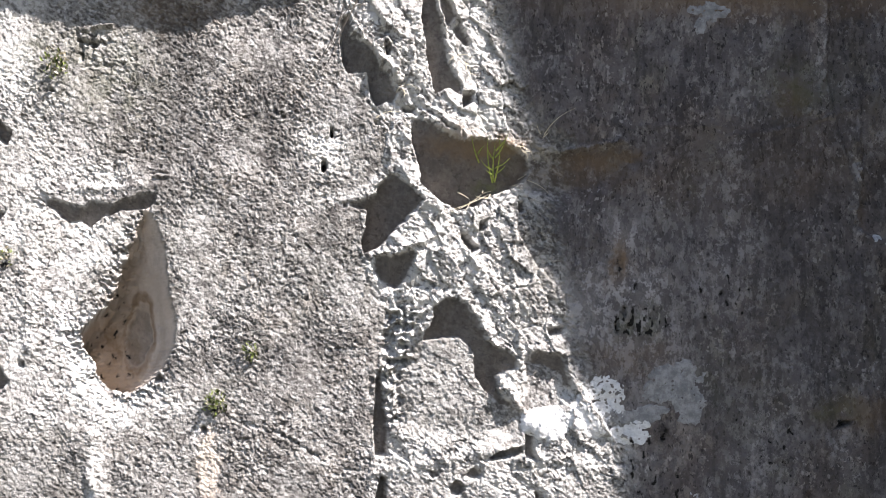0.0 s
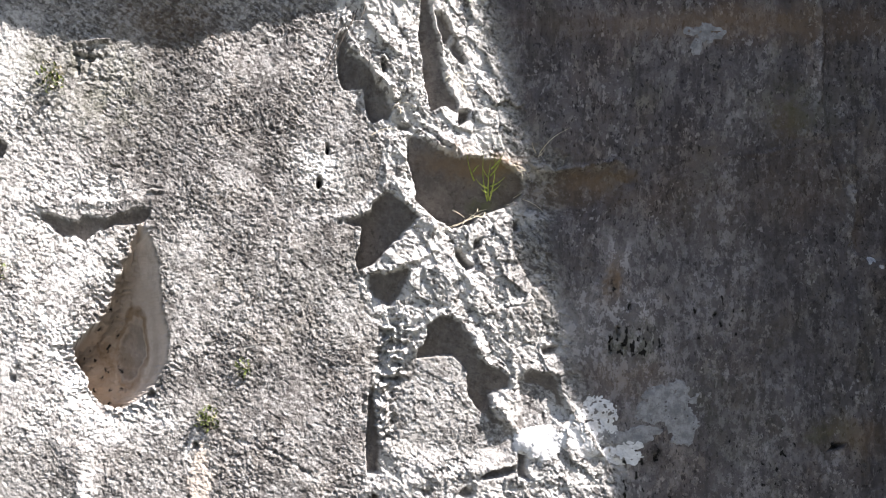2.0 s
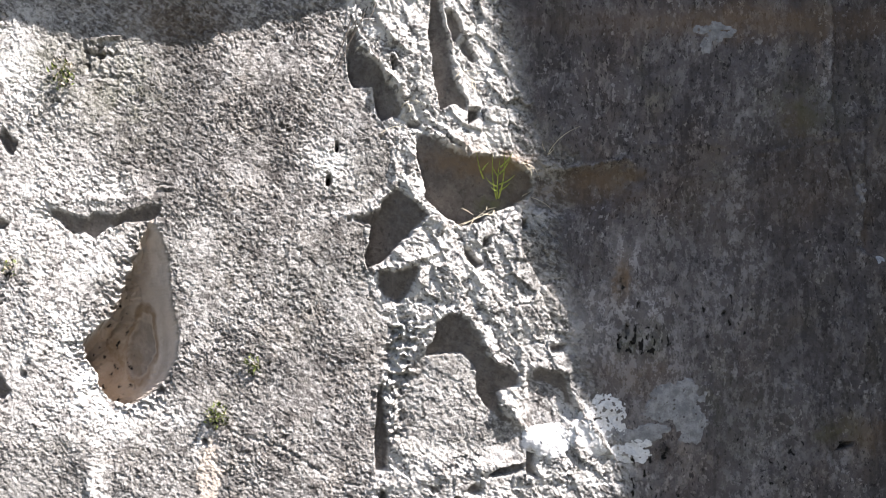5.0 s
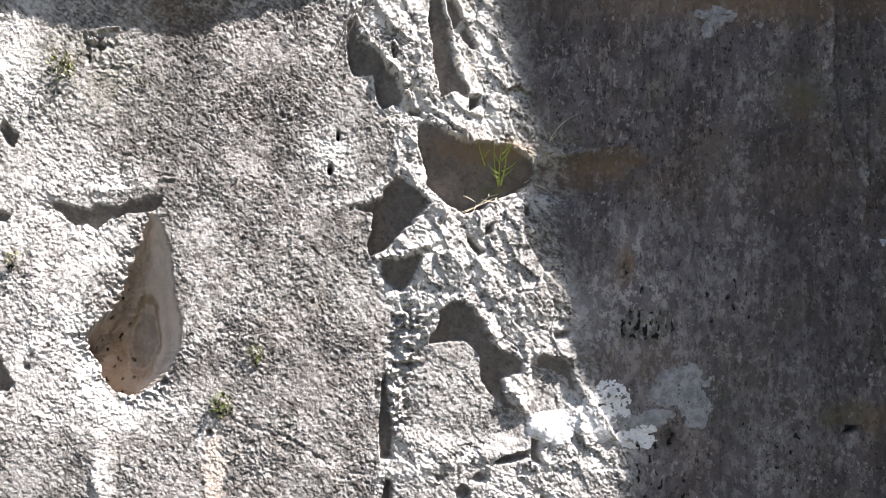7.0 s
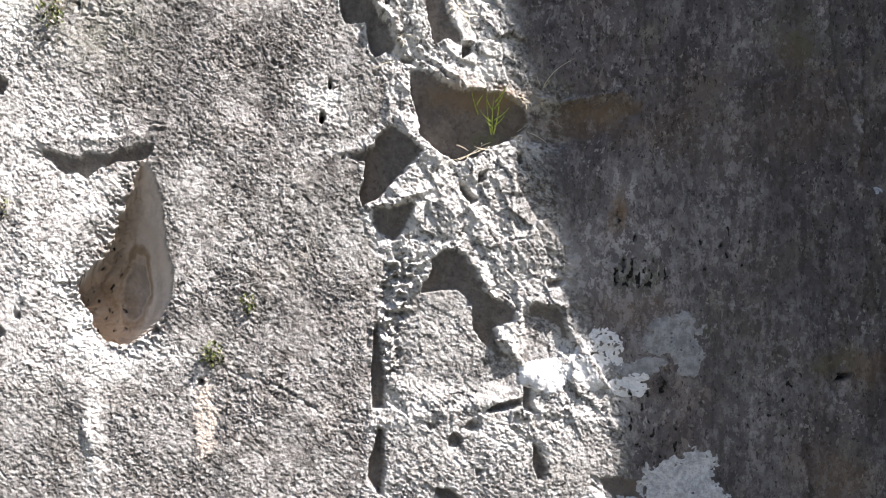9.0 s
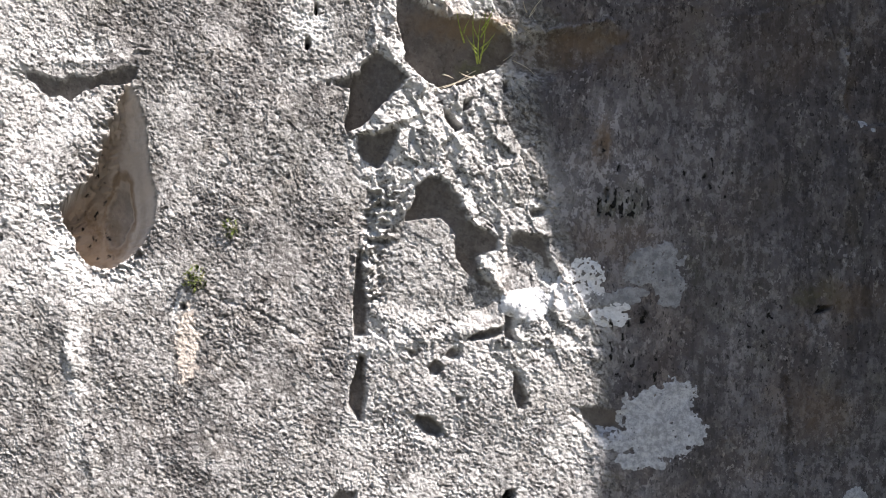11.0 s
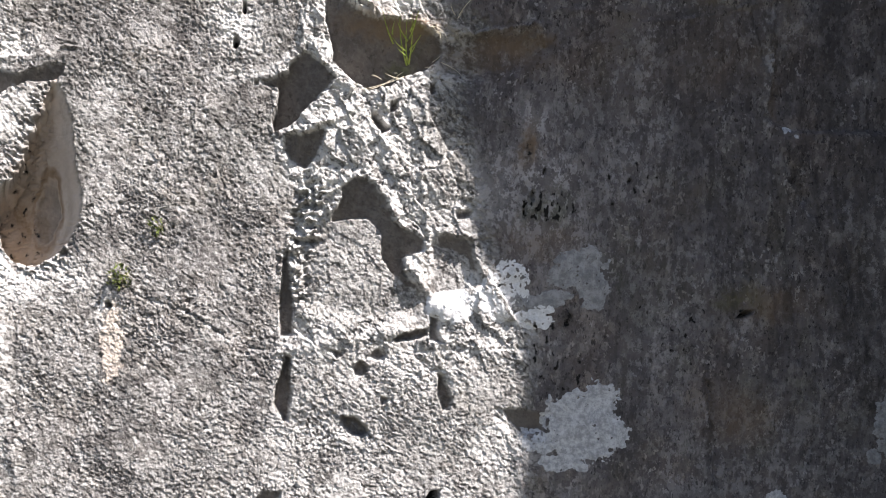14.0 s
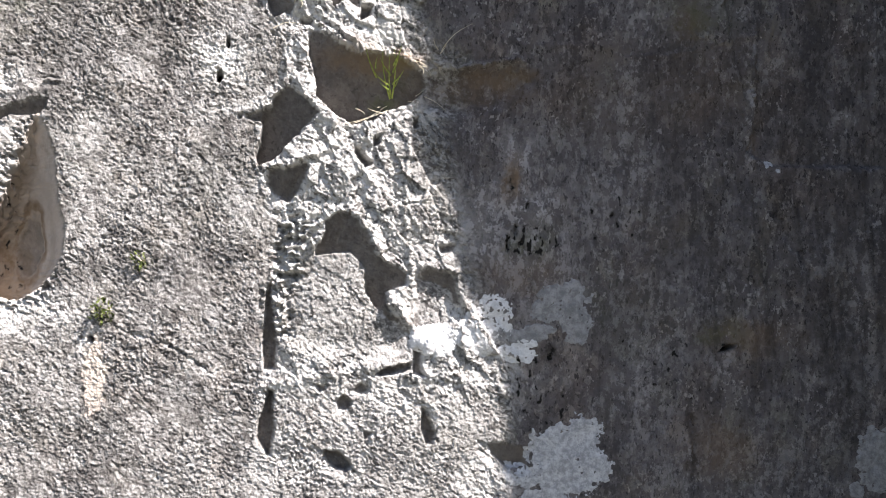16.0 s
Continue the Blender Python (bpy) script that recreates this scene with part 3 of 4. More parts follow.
crags = 1 - 2 * np.abs(perlin(wx * 11 + 0.4 * wz, wz * 8, 33)) - 2 * np.abs(perlin(wx * 24, wz * 19, 34)) * 0.6
c3, e3 = chips(along * 24 + 3, across * 46, 36)
rubble = 0.015 * (c1 - 0.5) + 0.0016 * (c2 - 0.5) + 0.0034 * (c3 - 0.5) + 0.0022 * (crags - 0.35)
rubble -= 0.005 * smooth(0.10, 0.0, e1) + 0.002 * smooth(0.10, 0.0, e3)
relief = base + ridge * rubble * (0.12 + 0.88 * smooth(0.92, 1.16, gz)) * smooth(0, 0.05, ridge_in)

bay = np.zeros_like(gx)
for outline, depth, soft in BAYS:
    s = box_of(outline, 0.1)
    m = smooth(-soft, soft * 0.4, inside(wx[s], wz[s], outline))
    keep = base[s] - depth
    bay[s] = np.maximum(bay[s], m)
    relief[s] = relief[s] * (1 - m) + (keep + 0.2 * (relief[s] - base[s])) * m

for (a, b), height, width in LINES:
    s = box_of((a, b), 4 * width + 0.02)
    ex, ez = b[0] - a[0], b[1] - a[1]
    t = np.clip(((wx[s] - a[0]) * ex + (wz[s] - a[1]) * ez) / (ex * ex + ez * ez), 0, 1)
    d = np.hypot(wx[s] + wob_x[s] - a[0] - t * ex, wz[s] + wob_z[s] - a[1] - t * ez)
    relief[s] += height * np.exp(-(d / width) ** 2) * (0.6 + 0.8 * perlin(gx[s] * 14, gz[s] * 14, 44))

def blur(a, n):
    """Box blur, n cells to each side."""
    for axis in (0, 1):
        p = np.pad(a, [(n + 1, n) if k == axis else (0, 0) for k in (0, 1)], mode="edge").cumsum(axis)
        a = (np.take(p, range(2 * n + 1, p.shape[axis]), axis) - np.take(p, range(0, p.shape[axis] - 2 * n - 1), axis)) / (2 * n + 1)
    return a


worn = blur(relief, 7)
teeth = [(-0.190, 1.600), (-0.073, 1.610), (-0.099, 1.479), (-0.145, 1.379), (-0.161, 1.178), (-0.234, 1.178), (-0.234, 1.378)]
s = box_of(teeth, 0.04)
tooth = 1 - 2.2 * np.abs(perlin(wx[s] * 17, wz[s] * 24, 45)) - 1.4 * np.abs(perlin(wx[s] * 40, wz[s] * 52, 47))
relief[s] += smooth(-0.03, 0.03, inside(wx[s] + 2 * bend_x[s], wz[s] + 2 * bend_z[s], teeth)) * (0.042 * tooth - 0.032 + 0.008 * perlin(wx[s] * 80, wz[s] * 80, 46))
hollow, deep = np.zeros_like(gx), np.zeros_like(gx)
niche_in = np.full(gx.shape, -1.0)
for outline, deepest, bevel, width in CUTS:
    s = box_of(outline, max(width, 0.02) + 0.03)
    px, pz = gx[s], gz[s]
    size = min(max(p[0] for p in outline) - min(p[0] for p in outline), max(p[1] for p in outline) - min(p[1] for p in outline))
    k = min(1.0, size / 0.10)
    d = inside(px + k * (1.3 * wob_x[s] + 0.45 * bend_x[s]), pz + k * (1.3 * wob_z[s] + 0.45 * bend_z[s]), outline)
    least = 0.0 if size > 0.09 else 0.75 * deepest
    if outline is NICHE:
        niche_in[s] = d = d + smooth(-1.05, -1.12, px) * smooth(1.40, 1.50, pz) * (0.014 * perlin(px * 20, pz * 18, 83) + 0.006 * perlin(px * 60, pz * 55, 84))
        least = 0.06
    if bevel:
        dz, dx = np.gradient(d, STEP)
        faces = np.clip(dx * TOSUN[0] + dz * TOSUN[1], 0, 1)
        relief[s] -= bevel * smooth(-width, 0, d) * faces
    far = to_rim(px, pz, NICHE_HULL if outline is NICHE else outline)
    far = np.where(far < 2, far, 0)
    ri = np.clip(((px + far * TOSUN[0] - X0) / STEP).astype(int), 0, NX - 1)
    rj = np.clip(((pz + far * TOSUN[1] - Z0) / STEP).astype(int), 0, NZ - 1)
    rim = np.minimum(base, worn)[rj, ri]
    fall = np.minimum((1.35 if outline is NICHE else 1.15) * RATIO * far + 0.006, deepest + 0.1 * RATIO * far)
    fall = np.maximum(fall, least * smooth(0, 0.04 if outline is NICHE else 0.008, d))
    if outline is NICHE:
        fall = blur(np.where(d > 0, 1.42 * RATIO * blur(far, 3) + 0.055 * smooth(0, 0.03, d), 0), 2)
    floor_h = blur(rim - fall, 2)
    m = smooth(-0.001, 0.001 + 0.004 * k, d)
    dug = np.where((floor_h < relief[s]) & (d > -0.001), m, 0)
    deep[s] = np.maximum(deep[s], dug * np.clip(relief[s] - floor_h, 0, 1) * (1.0 if outline is NICHE else 0.35))
    relief[s] = relief[s] * (1 - dug) + floor_h * dug
    # mask of the hollows, where a darker colour is laid for shade
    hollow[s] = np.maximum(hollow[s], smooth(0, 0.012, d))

# worn rings on the floor of the niche
sx, sz = gx - 0.60 * deep, gz - 0.35 * deep
rr = np.hypot((sx + 1.150 - 0.14 * (sz - 1.470)) / 0.056, (sz - 1.470) / 0.118)
rr = rr + 0.28 * perlin(sx * 14, sz * 10, 66) + 0.16 * perlin(sx * 45, sz * 36, 67)
rings = smooth(0.95, 1.15, rr) * smooth(1.55, 1.25, rr) + 0.3 * smooth(1.7, 1.9, rr) * smooth(2.5, 2.1, rr)
relief -= np.where(niche_in > 0.02, 0.014 * smooth(1.25, 0.85, rr), 0)
rings = np.where(niche_in > 0.02, rings, 0)

# weathered grain
patchy = smooth(-0.25, 0.35, perlin(gx * 7, gz * 7, 63))
lx, lz = wx + 0.6 * bend_x, wz + 0.6 * bend_z
slant, steep = 0.82 * lx - 0.57 * lz, 0.57 * lx + 0.82 * lz   # flakes run slantwise down
f1, g1 = chips(slant * 30, steep * 58, 90)
f2, _ = chips(slant * 74 + 3, steep * 128, 95)
speckle = rnd(np.floor((gx - X0) / STEP + 0.5), np.floor((gz - Z0) / STEP + 0.5), 97) - 0.5
grain = 0.0040 * perlin(gx * 13 + 3, gz * 10, 50) + 0.0022 * perlin(slant * 22, steep * 36, 51)
grain += (0.0008 + 0.0022 * patchy) * (f1 - 0.5) + (0.0038 - 0.0010 * patchy) * (f2 - 0.5) + 0.0024 * speckle + 0.0026 * (flake_tones(slant * 105, steep * 165, 120) - 0.5)
pits = -0.009 * smooth(0.34, 0.50, perlin(slant * 38, steep * 56, 54)) - 0.006 * smooth(0.36, 0.5, perlin(slant * 80, steep * 100, 58)) - 0.0016 * smooth(0.10, 0.0, g1)
flutes = smooth(1.05, 1.4, gx) * smooth(2.05, 1.7, gz) * smooth(0.75, 1.25, gz)
streak = 0.016 * flutes * perlin((gx + 0.22 * gz) * 9, gz * 1.1, 82) + (0.002 + 0.011 * flutes) * perlin((gx + 0.16 * gz) * 24, gz * 3.0, 55) + 0.0028 * perlin(gx * 55, gz * 30, 56) + 0.006 * perlin(gx * 13, gz * 11, 57) + 0.003 * perlin(gx * 90, gz * 80, 59)
coarse = (1 - 0.8 * panel) * (0.85 + 0.9 * perlin(gx * 5, gz * 5, 60)) * (1 + 0.05 * ridge * (1 - bay))
relief += smooth(0.10, 0.04, niche_in) * smooth(0, 0.006, niche_in) * smooth(-1.03, -1.10, gx) * (0.012 * perlin(gx * 34, gz * 30, 68) + 0.008 * perlin(gx * 80, gz * 72, 69))
coarse *= (1 - 0.62 * hollow) * (1 - 0.35 * bay)
relief += (grain + pits) * coarse + streak * panel * (1 - 0.5 * hollow)



def cliff_h(x, z):
    """Relief of the plain cliff round the face."""
    return 0.05 * perlin(x * 1.1, z * 0.9, 70) + 0.03 * perlin(x * 4, z * 4, 71) + 0.02 * smooth(0.5, 2.3, x) - 0.02


# towards its border the face runs into the plain cliff
border = smooth(0.0, 0.16, np.minimum(np.minimum(gx - X0, X1 - gx), np.minimum(gz - Z0, Z1 - gz)))
relief = relief * border + (cliff_h(gx, gz) + 0.008) * (1 - border)


def spots(rows):
    v = np.zeros_like(gx)
    wx2, wz2 = gx + 4 * wob_x + 0.02 * perlin(gx * 9, gz * 9, 61), gz + 4 * wob_z + 0.02 * perlin(gx * 9, gz * 9, 62)
    for x, z, rx, rz, amount in rows:
        k = min(1.0, max(rx, rz) / 0.06)
        box = box_of(((x, z),), 3.2 * max(rx, rz) + 0.03)
        px, pz = gx[box] + k * (wx2[box] - gx[box]), gz[box] + k * (wz2[box] - gz[box])
        v[box] = np.maximum(v[box], amount * np.exp(-(((px - x) / rx) ** 2 + ((pz - z) / rz) ** 2) ** 1.3 * 0.7))
    return v


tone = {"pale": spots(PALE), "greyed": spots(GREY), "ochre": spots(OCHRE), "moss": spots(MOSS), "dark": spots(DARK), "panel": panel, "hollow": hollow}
# buff scar; the niche takes it too, lightened in place of bounce light
tone["buff"] = np.maximum(smooth(0.3, 0.62, spots(BUFF) + 0.25 * perlin(gx * 40, gz * 40, 74)), smooth(-0.002, 0.01, niche_in) * (1 - 0.45 * smooth(1.15, 0.85, rr)))
tone["pale"] = np.maximum(tone["pale"], (0.80 - 0.62 * smooth(0.62, 0.95, share) * np.maximum(smooth(2.05, 1.85, gz), 1.25 * smooth(0.85, 1.0, share))) * ridge * (0.35 + 0.65 * low) * (0.75 + 0.5 * perlin(gx * 9, gz * 9, 75)) * (1 - hollow) * (1 - bay)) * (1 - tone["buff"]) * (1 - 0.9 * hollow)
tone["dark"] = np.maximum(tone["dark"], 0.6 * flutes * smooth(0.0, 0.3, perlin((gx + 0.16 * gz) * 24, gz * 2.2, 64) + 0.4 * perlin(gx * 60, gz * 8, 65)))
tone["ochre"] = np.maximum(tone["ochre"], 0.9 * rings)
# clusters of small dark flecks
flecks = perlin((gx + 0.3 * wob_x) * 52, gz * 27, 87) + 0.5 * perlin(gx * 110, gz * 60, 88)
for cluster, least in (((0.690, 1.545, 0.090, 0.040, 1), 0.06), ((0.682, 1.069, 0.050, 0.110, 1), 0.29), ((0.777, 0.972, 0.070, 0.060, 1), 0.33), ((0.950, 1.640, 0.120, 0.080, 1), 0.36), ((1.153, 1.127, 0.160, 0.120, 1), 0.38)):
    tone["dark"] = np.maximum(tone["dark"], 0.97 * smooth(least, least + 0.10, flecks) * smooth(0.15, 0.5, spots([cluster])))
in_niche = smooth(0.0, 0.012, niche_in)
# greyer ring centre; pits at left have their shade painted as black dots
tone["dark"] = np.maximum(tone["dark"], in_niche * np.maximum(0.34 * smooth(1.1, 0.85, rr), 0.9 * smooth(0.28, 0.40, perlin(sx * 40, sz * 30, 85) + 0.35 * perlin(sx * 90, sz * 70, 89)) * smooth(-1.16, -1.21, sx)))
tone["ochre"] = np.maximum(tone["ochre"], in_niche * 0.55 * smooth(-1.12, -1.20, sx + 0.10 * perlin(sx * 20, sz * 20, 86)))
tone["grit"] = 0.42 * flake_tones(slant * 74 + 3, steep * 128, 95) + 0.33 * flake_tones(slant * 105, steep * 165, 120) + 0.125 + 0.22 * perlin(slant * 20, steep * 34, 76) + 0.20 * perlin(gx * 5.5, gz * 4.5, 78) + 0.16 * perlin(slant * 9, steep * 14, 79)


def face_h(x, z):
    """Relief of the face at a place."""
    u, v = np.clip((np.asarray(x) - X0) / STEP, 0, NX - 2), np.clip((np.asarray(z) - Z0) / STEP, 0, NZ - 2)
    i, j = u.astype(int), v.astype(int)
    a, b = u - i, v - j
    return (relief[j, i] * (1 - a) + relief[j, i + 1] * a) * (1 - b) + (relief[j + 1, i] * (1 - a) + relief[j + 1, i + 1] * a) * b


def base_y(x, z):
    """The face without its roughness."""
    i, j = int(min(max((x - X0) / STEP, 0), NX - 1)), int(min(max((z - Z0) / STEP, 0), NZ - 1))
    return plane(x, z) - base[j, i]


def face_y(x, z):
    return plane(x, z) - face_h(x, z)


# ---- materials ----
class Nodes:
    """A short way to write a node material."""

    def __init__(self, name):
        self.mat = bpy.data.materials.new(name)
        self.mat.use_nodes = True
        self.tree = self.mat.node_tree
        self.bsdf = self.tree.nodes["Principled BSDF"]
        self.place = self.tree.nodes.new("ShaderNodeTexCoord").outputs["Object"]

    def put(self, socket, value):
        if hasattr(value, "is_output"):
            self.tree.links.new(value, socket)
        else:
            socket.default_value = value

    def noise(self, scale, detail=4, rough=0.6, stretch=None, kind="ShaderNodeTexNoise", slant=0.0):
        n = self.tree.nodes.new(kind)
        place = self.place
        if slant:
            m = self.tree.nodes.new("ShaderNodeMapping")
            m.inputs["Rotation"].default_value = (0, slant, 0)
            self.put(m.inputs["Vector"], place)
            place = m.outputs[0]
        if stretch:
            m = self.tree.nodes.new("ShaderNodeMapping")
            m.inputs["Scale"].default_value = stretch
            self.put(m.inputs["Vector"], place)
            place = m.outputs[0]
        self.put(n.inputs["Vector"], place)
        n.inputs["Scale"].default_value = scale
        if kind == "ShaderNodeTexNoise":
            n.inputs["Detail"].default_value, n.inputs["Roughness"].default_value = detail, rough
        return n.outputs[0]

    def ramp(self, v, a, b, lo=0.0, hi=1.0):
        n = self.tree.nodes.new("ShaderNodeMapRange")
        n.interpolation_type = "SMOOTHSTEP"
        for k, q in enumerate((v, a, b, lo, hi)):
            self.put(n.inputs[k], q)
        return n.outputs[0]

    def mix(self, f, a, b, how="MIX"):
        n = self.tree.nodes.new("ShaderNodeMix")
        n.data_type, n.blend_type = "RGBA", how
        self.put(n.inputs[0], f)
        for k, q in ((6, a), (7, b)):
            self.put(n.inputs[k], q if hasattr(q, "is_output") else (*q, 1))
        return n.outputs[2]

    def calc(self, how, a, b=0.0):
        n = self.tree.nodes.new("ShaderNodeMath")
        n.operation = how
        self.put(n.inputs[0], a)
        self.put(n.inputs[1], b)
        return n.outputs[0]

    def attr(self, name):
        n = self.tree.nodes.new("ShaderNodeAttribute")
        n.attribute_name = name
        return n.outputs["Fac"]

    def done(self, colour, rough=0.9, height=None, distance=0.004, strength=0.6):
        self.put(self.bsdf.inputs["Base Color"], colour if hasattr(colour, "is_output") else (*colour, 1))
        self.put(self.bsdf.inputs["Roughness"], rough)
        self.bsdf.inputs["Specular IOR Level"].default_value = 0.25
        if height is not None:
            b = self.tree.nodes.new("ShaderNodeBump")
            b.inputs["Strength"].default_value, b.inputs["Distance"].default_value = strength, distance
            self.put(b.inputs["Height"], height)
            self.put(self.bsdf.inputs["Normal"], b.outputs[0])
        return self.mat


def rock_material():
    n = Nodes("weathered_limestone")
    broad, mid, fine = n.noise(2.5, 5), n.noise(14, 6, 0.7), n.noise(95, 5, 0.75)
    tiny = n.noise(260, 3, 0.7)
    streaks = n.noise(1.0, 5, 0.65, (26, 26, 2.2))
    panel_a, pale_a = n.attr("panel"), n.attr("pale")
    open_rock = n.mix(n.ramp(mid, 0.35, 0.65), (0.135, 0.129, 0.123), (0.260, 0.250, 0.238))
    open_rock = n.mix(n.ramp(broad, 0.4, 0.65, 0, 0.45), open_rock, (0.215, 0.215, 0.195))
    flakes = dict(slant=-0.61)                     # the flakes run slantwise down
    open_rock = n.mix(n.ramp(n.noise(48, 6, 0.78, (0.7, 1, 1.3), **flakes), 0.53, 0.60, 0, 0.7), open_rock, (0.080, 0.074, 0.072))
    open_rock = n.mix(n.ramp(n.noise(58, 6, 0.78, (0.7, 1, 1.25), **flakes), 0.535, 0.60, 0, 0.6), open_rock, (0.40, 0.39, 0.375))
    open_rock = n.mix(n.ramp(n.noise(11, 7, 0.72), 0.53, 0.63, 0, 0.55), open_rock, (0.085, 0.078, 0.074))
    open_rock = n.mix(n.ramp(n.noise(15, 7, 0.75), 0.56, 0.64, 0, 0.5), open_rock, (0.50, 0.49, 0.47))
    open_rock = n.mix(n.ramp(n.noise(26, 6, 0.75, (0.6, 1, 1.2), **flakes), 0.57, 0.62, 0, 0.6), open_rock, (0.070, 0.065, 0.062))
    open_rock = n.mix(n.ramp(n.noise(6, 4, 0.6), 0.5, 0.66, 0, 0.5), open_rock, (1.04, 0.98, 0.91), "MULTIPLY")
    open_rock = n.mix(n.ramp(n.noise(7.5, 4, 0.6), 0.52, 0.68, 0, 0.5), open_rock, (0.94, 0.99, 1.04), "MULTIPLY")
    grit = n.calc("ADD", n.attr("grit"), n.calc("MULTIPLY", n.calc("SUBTRACT", tiny, 0.5), 0.5))
    open_rock = n.mix(n.ramp(grit, 0.54, 0.74, 0, 0.75), open_rock, (0.44, 0.43, 0.415))
    open_rock = n.mix(n.ramp(grit, 0.46, 0.26, 0, 0.8), open_rock, (0.066, 0.061, 0.059))
    blotch = n.noise(9, 8, 0.78)
    # rock colour inside the panel outline, darker than open_rock and streaked
    panel_rock = n.mix(n.ramp(streaks, 0.36, 0.66, 0.1, 0.8), (0.060, 0.054, 0.056), (0.135, 0.123, 0.124))
    panel_rock = n.mix(n.ramp(blotch, 0.45, 0.58, 0, 0.6), panel_rock, (0.172, 0.159, 0.157))
    panel_rock = n.mix(n.ramp(n.noise(26, 6, 0.72, (1, 1, 0.55)), 0.535, 0.575, 0, 0.6), panel_rock, (0.240, 0.225, 0.219))
    panel_rock = n.mix(n.ramp(n.noise(30, 6, 0.74, (1, 1, 0.5)), 0.54, 0.60, 0, 0.6), panel_rock, (0.050, 0.045, 0.048))
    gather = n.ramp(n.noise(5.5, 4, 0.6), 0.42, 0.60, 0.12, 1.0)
    panel_rock = n.mix(n.calc("MULTIPLY", gather, n.ramp(n.noise(58, 3, 0.62, (1, 1, 0.7)), 0.585, 0.625, 0, 0.75)), panel_rock, (0.340, 0.325, 0.318))
    panel_rock = n.mix(n.ramp(n.noise(74, 3, 0.62, (1, 1, 0.55)), 0.60, 0.64, 0, 0.85), panel_rock, (0.024, 0.022, 0.023))
    panel_rock = n.mix(n.ramp(fine, 0.57, 0.65, 0, 0.4), panel_rock, (0.030, 0.028, 0.030))
    panel_rock = n.mix(n.ramp(n.noise(4.2, 5, 0.6), 0.48, 0.66, 0, 0.7), panel_rock, (1.08, 0.98, 0.88), "MULTIPLY")
    panel_rock = n.mix(n.ramp(n.noise(5.0, 5, 0.6, (1.3, 1, 0.8)), 0.52, 0.68, 0, 0.7), panel_rock, (0.99, 1.01, 0.88), "MULTIPLY")
    panel_rock = n.mix(n.ramp(n.noise(1.0, 4, 0.55, (5.5, 5.5, 0.4)), 0.47, 0.62, 0, 0.45), panel_rock, (0.050, 0.045, 0.046))
    col = n.mix(panel_a, open_rock, panel_rock)
    # dark brown for the hollows: part of their shade is put into the colour
    hollow_shade = n.mix(n.ramp(n.noise(16, 6, 0.7, (1, 1, 0.5)), 0.38, 0.62), (0.082, 0.073, 0.067), (0.128, 0.112, 0.100))
    hollow_shade = n.mix(n.ramp(n.noise(48, 4, 0.65), 0.58, 0.64, 0, 0.7), hollow_shade, (0.045, 0.040, 0.037))
    col = n.mix(n.calc("MULTIPLY", n.attr("hollow"), 0.88), col, hollow_shade)
    # buff stone, set light so the niche seems filled by bounce light
    col = n.mix(n.calc("MULTIPLY", n.attr("buff"), n.ramp(mid, 0.25, 0.6, 0.6, 1.0)), col, (0.53, 0.465, 0.405))
    speck = n.calc("MULTIPLY", n.ramp(grit, 0.26, 0.46, 0.2, 1.0), n.ramp(n.noise(24, 6, 0.74, (0.7, 1, 1.2), **flakes), 0.60, 0.53, 0.3, 1.0))
    col = n.mix(n.calc("MULTIPLY", pale_a, speck), col, (0.70, 0.69, 0.665))
    col = n.mix(n.calc("MULTIPLY", n.attr("greyed"), n.ramp(n.noise(32, 6, 0.74, (1, 1, 0.7)), 0.51, 0.555, 0.16, 1.0)), col, (0.390, 0.374, 0.370))
    col = n.mix(n.calc("MULTIPLY", n.attr("ochre"), n.ramp(mid, 0.3, 0.6, 0.5, 1.0)), col, (0.190, 0.132, 0.082))
    col = n.mix(n.calc("MULTIPLY", n.attr("moss"), n.ramp(mid, 0.36, 0.6)), col, (0.100, 0.108, 0.055))
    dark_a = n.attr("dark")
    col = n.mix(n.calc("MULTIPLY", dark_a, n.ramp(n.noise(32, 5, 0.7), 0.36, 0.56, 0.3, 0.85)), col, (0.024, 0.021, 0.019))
    # strongest dark spots turn near black; in holes this paints their shade
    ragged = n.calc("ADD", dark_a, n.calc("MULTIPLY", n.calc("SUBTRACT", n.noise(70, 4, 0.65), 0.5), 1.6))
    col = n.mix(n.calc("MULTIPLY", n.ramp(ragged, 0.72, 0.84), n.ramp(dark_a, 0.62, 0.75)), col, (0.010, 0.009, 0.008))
    height = n.calc("ADD", n.calc("MULTIPLY", n.noise(160, 4, 0.7, (0.7, 1, 1.2), **flakes), 0.8), n.calc("MULTIPLY", tiny, 0.6))
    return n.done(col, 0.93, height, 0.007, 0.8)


def plain_rock_material():
    n = Nodes("raw_limestone")
    col = n.mix(n.ramp(n.noise(3, 6, 0.7), 0.35, 0.65), (0.14, 0.13, 0.12), (0.27, 0.25, 0.23))
    return n.done(col, 0.93, n.noise(20, 6, 0.7), 0.02, 0.7)


def lichen_material(name="white_crust_lichen", a=(0.27, 0.275, 0.285), b=(0.52, 0.53, 0.54)):
    n = Nodes(name)
    mid, fine = n.noise(55, 6, 0.75), n.noise(150, 4, 0.7)
    col = n.mix(n.ramp(mid, 0.35, 0.65), a, b)
    col = n.mix(n.ramp(fine, 0.55, 0.72, 0, 0.6), col, (0.24, 0.24, 0.245))
    return n.done(col, 0.95, fine, 0.003, 0.6)


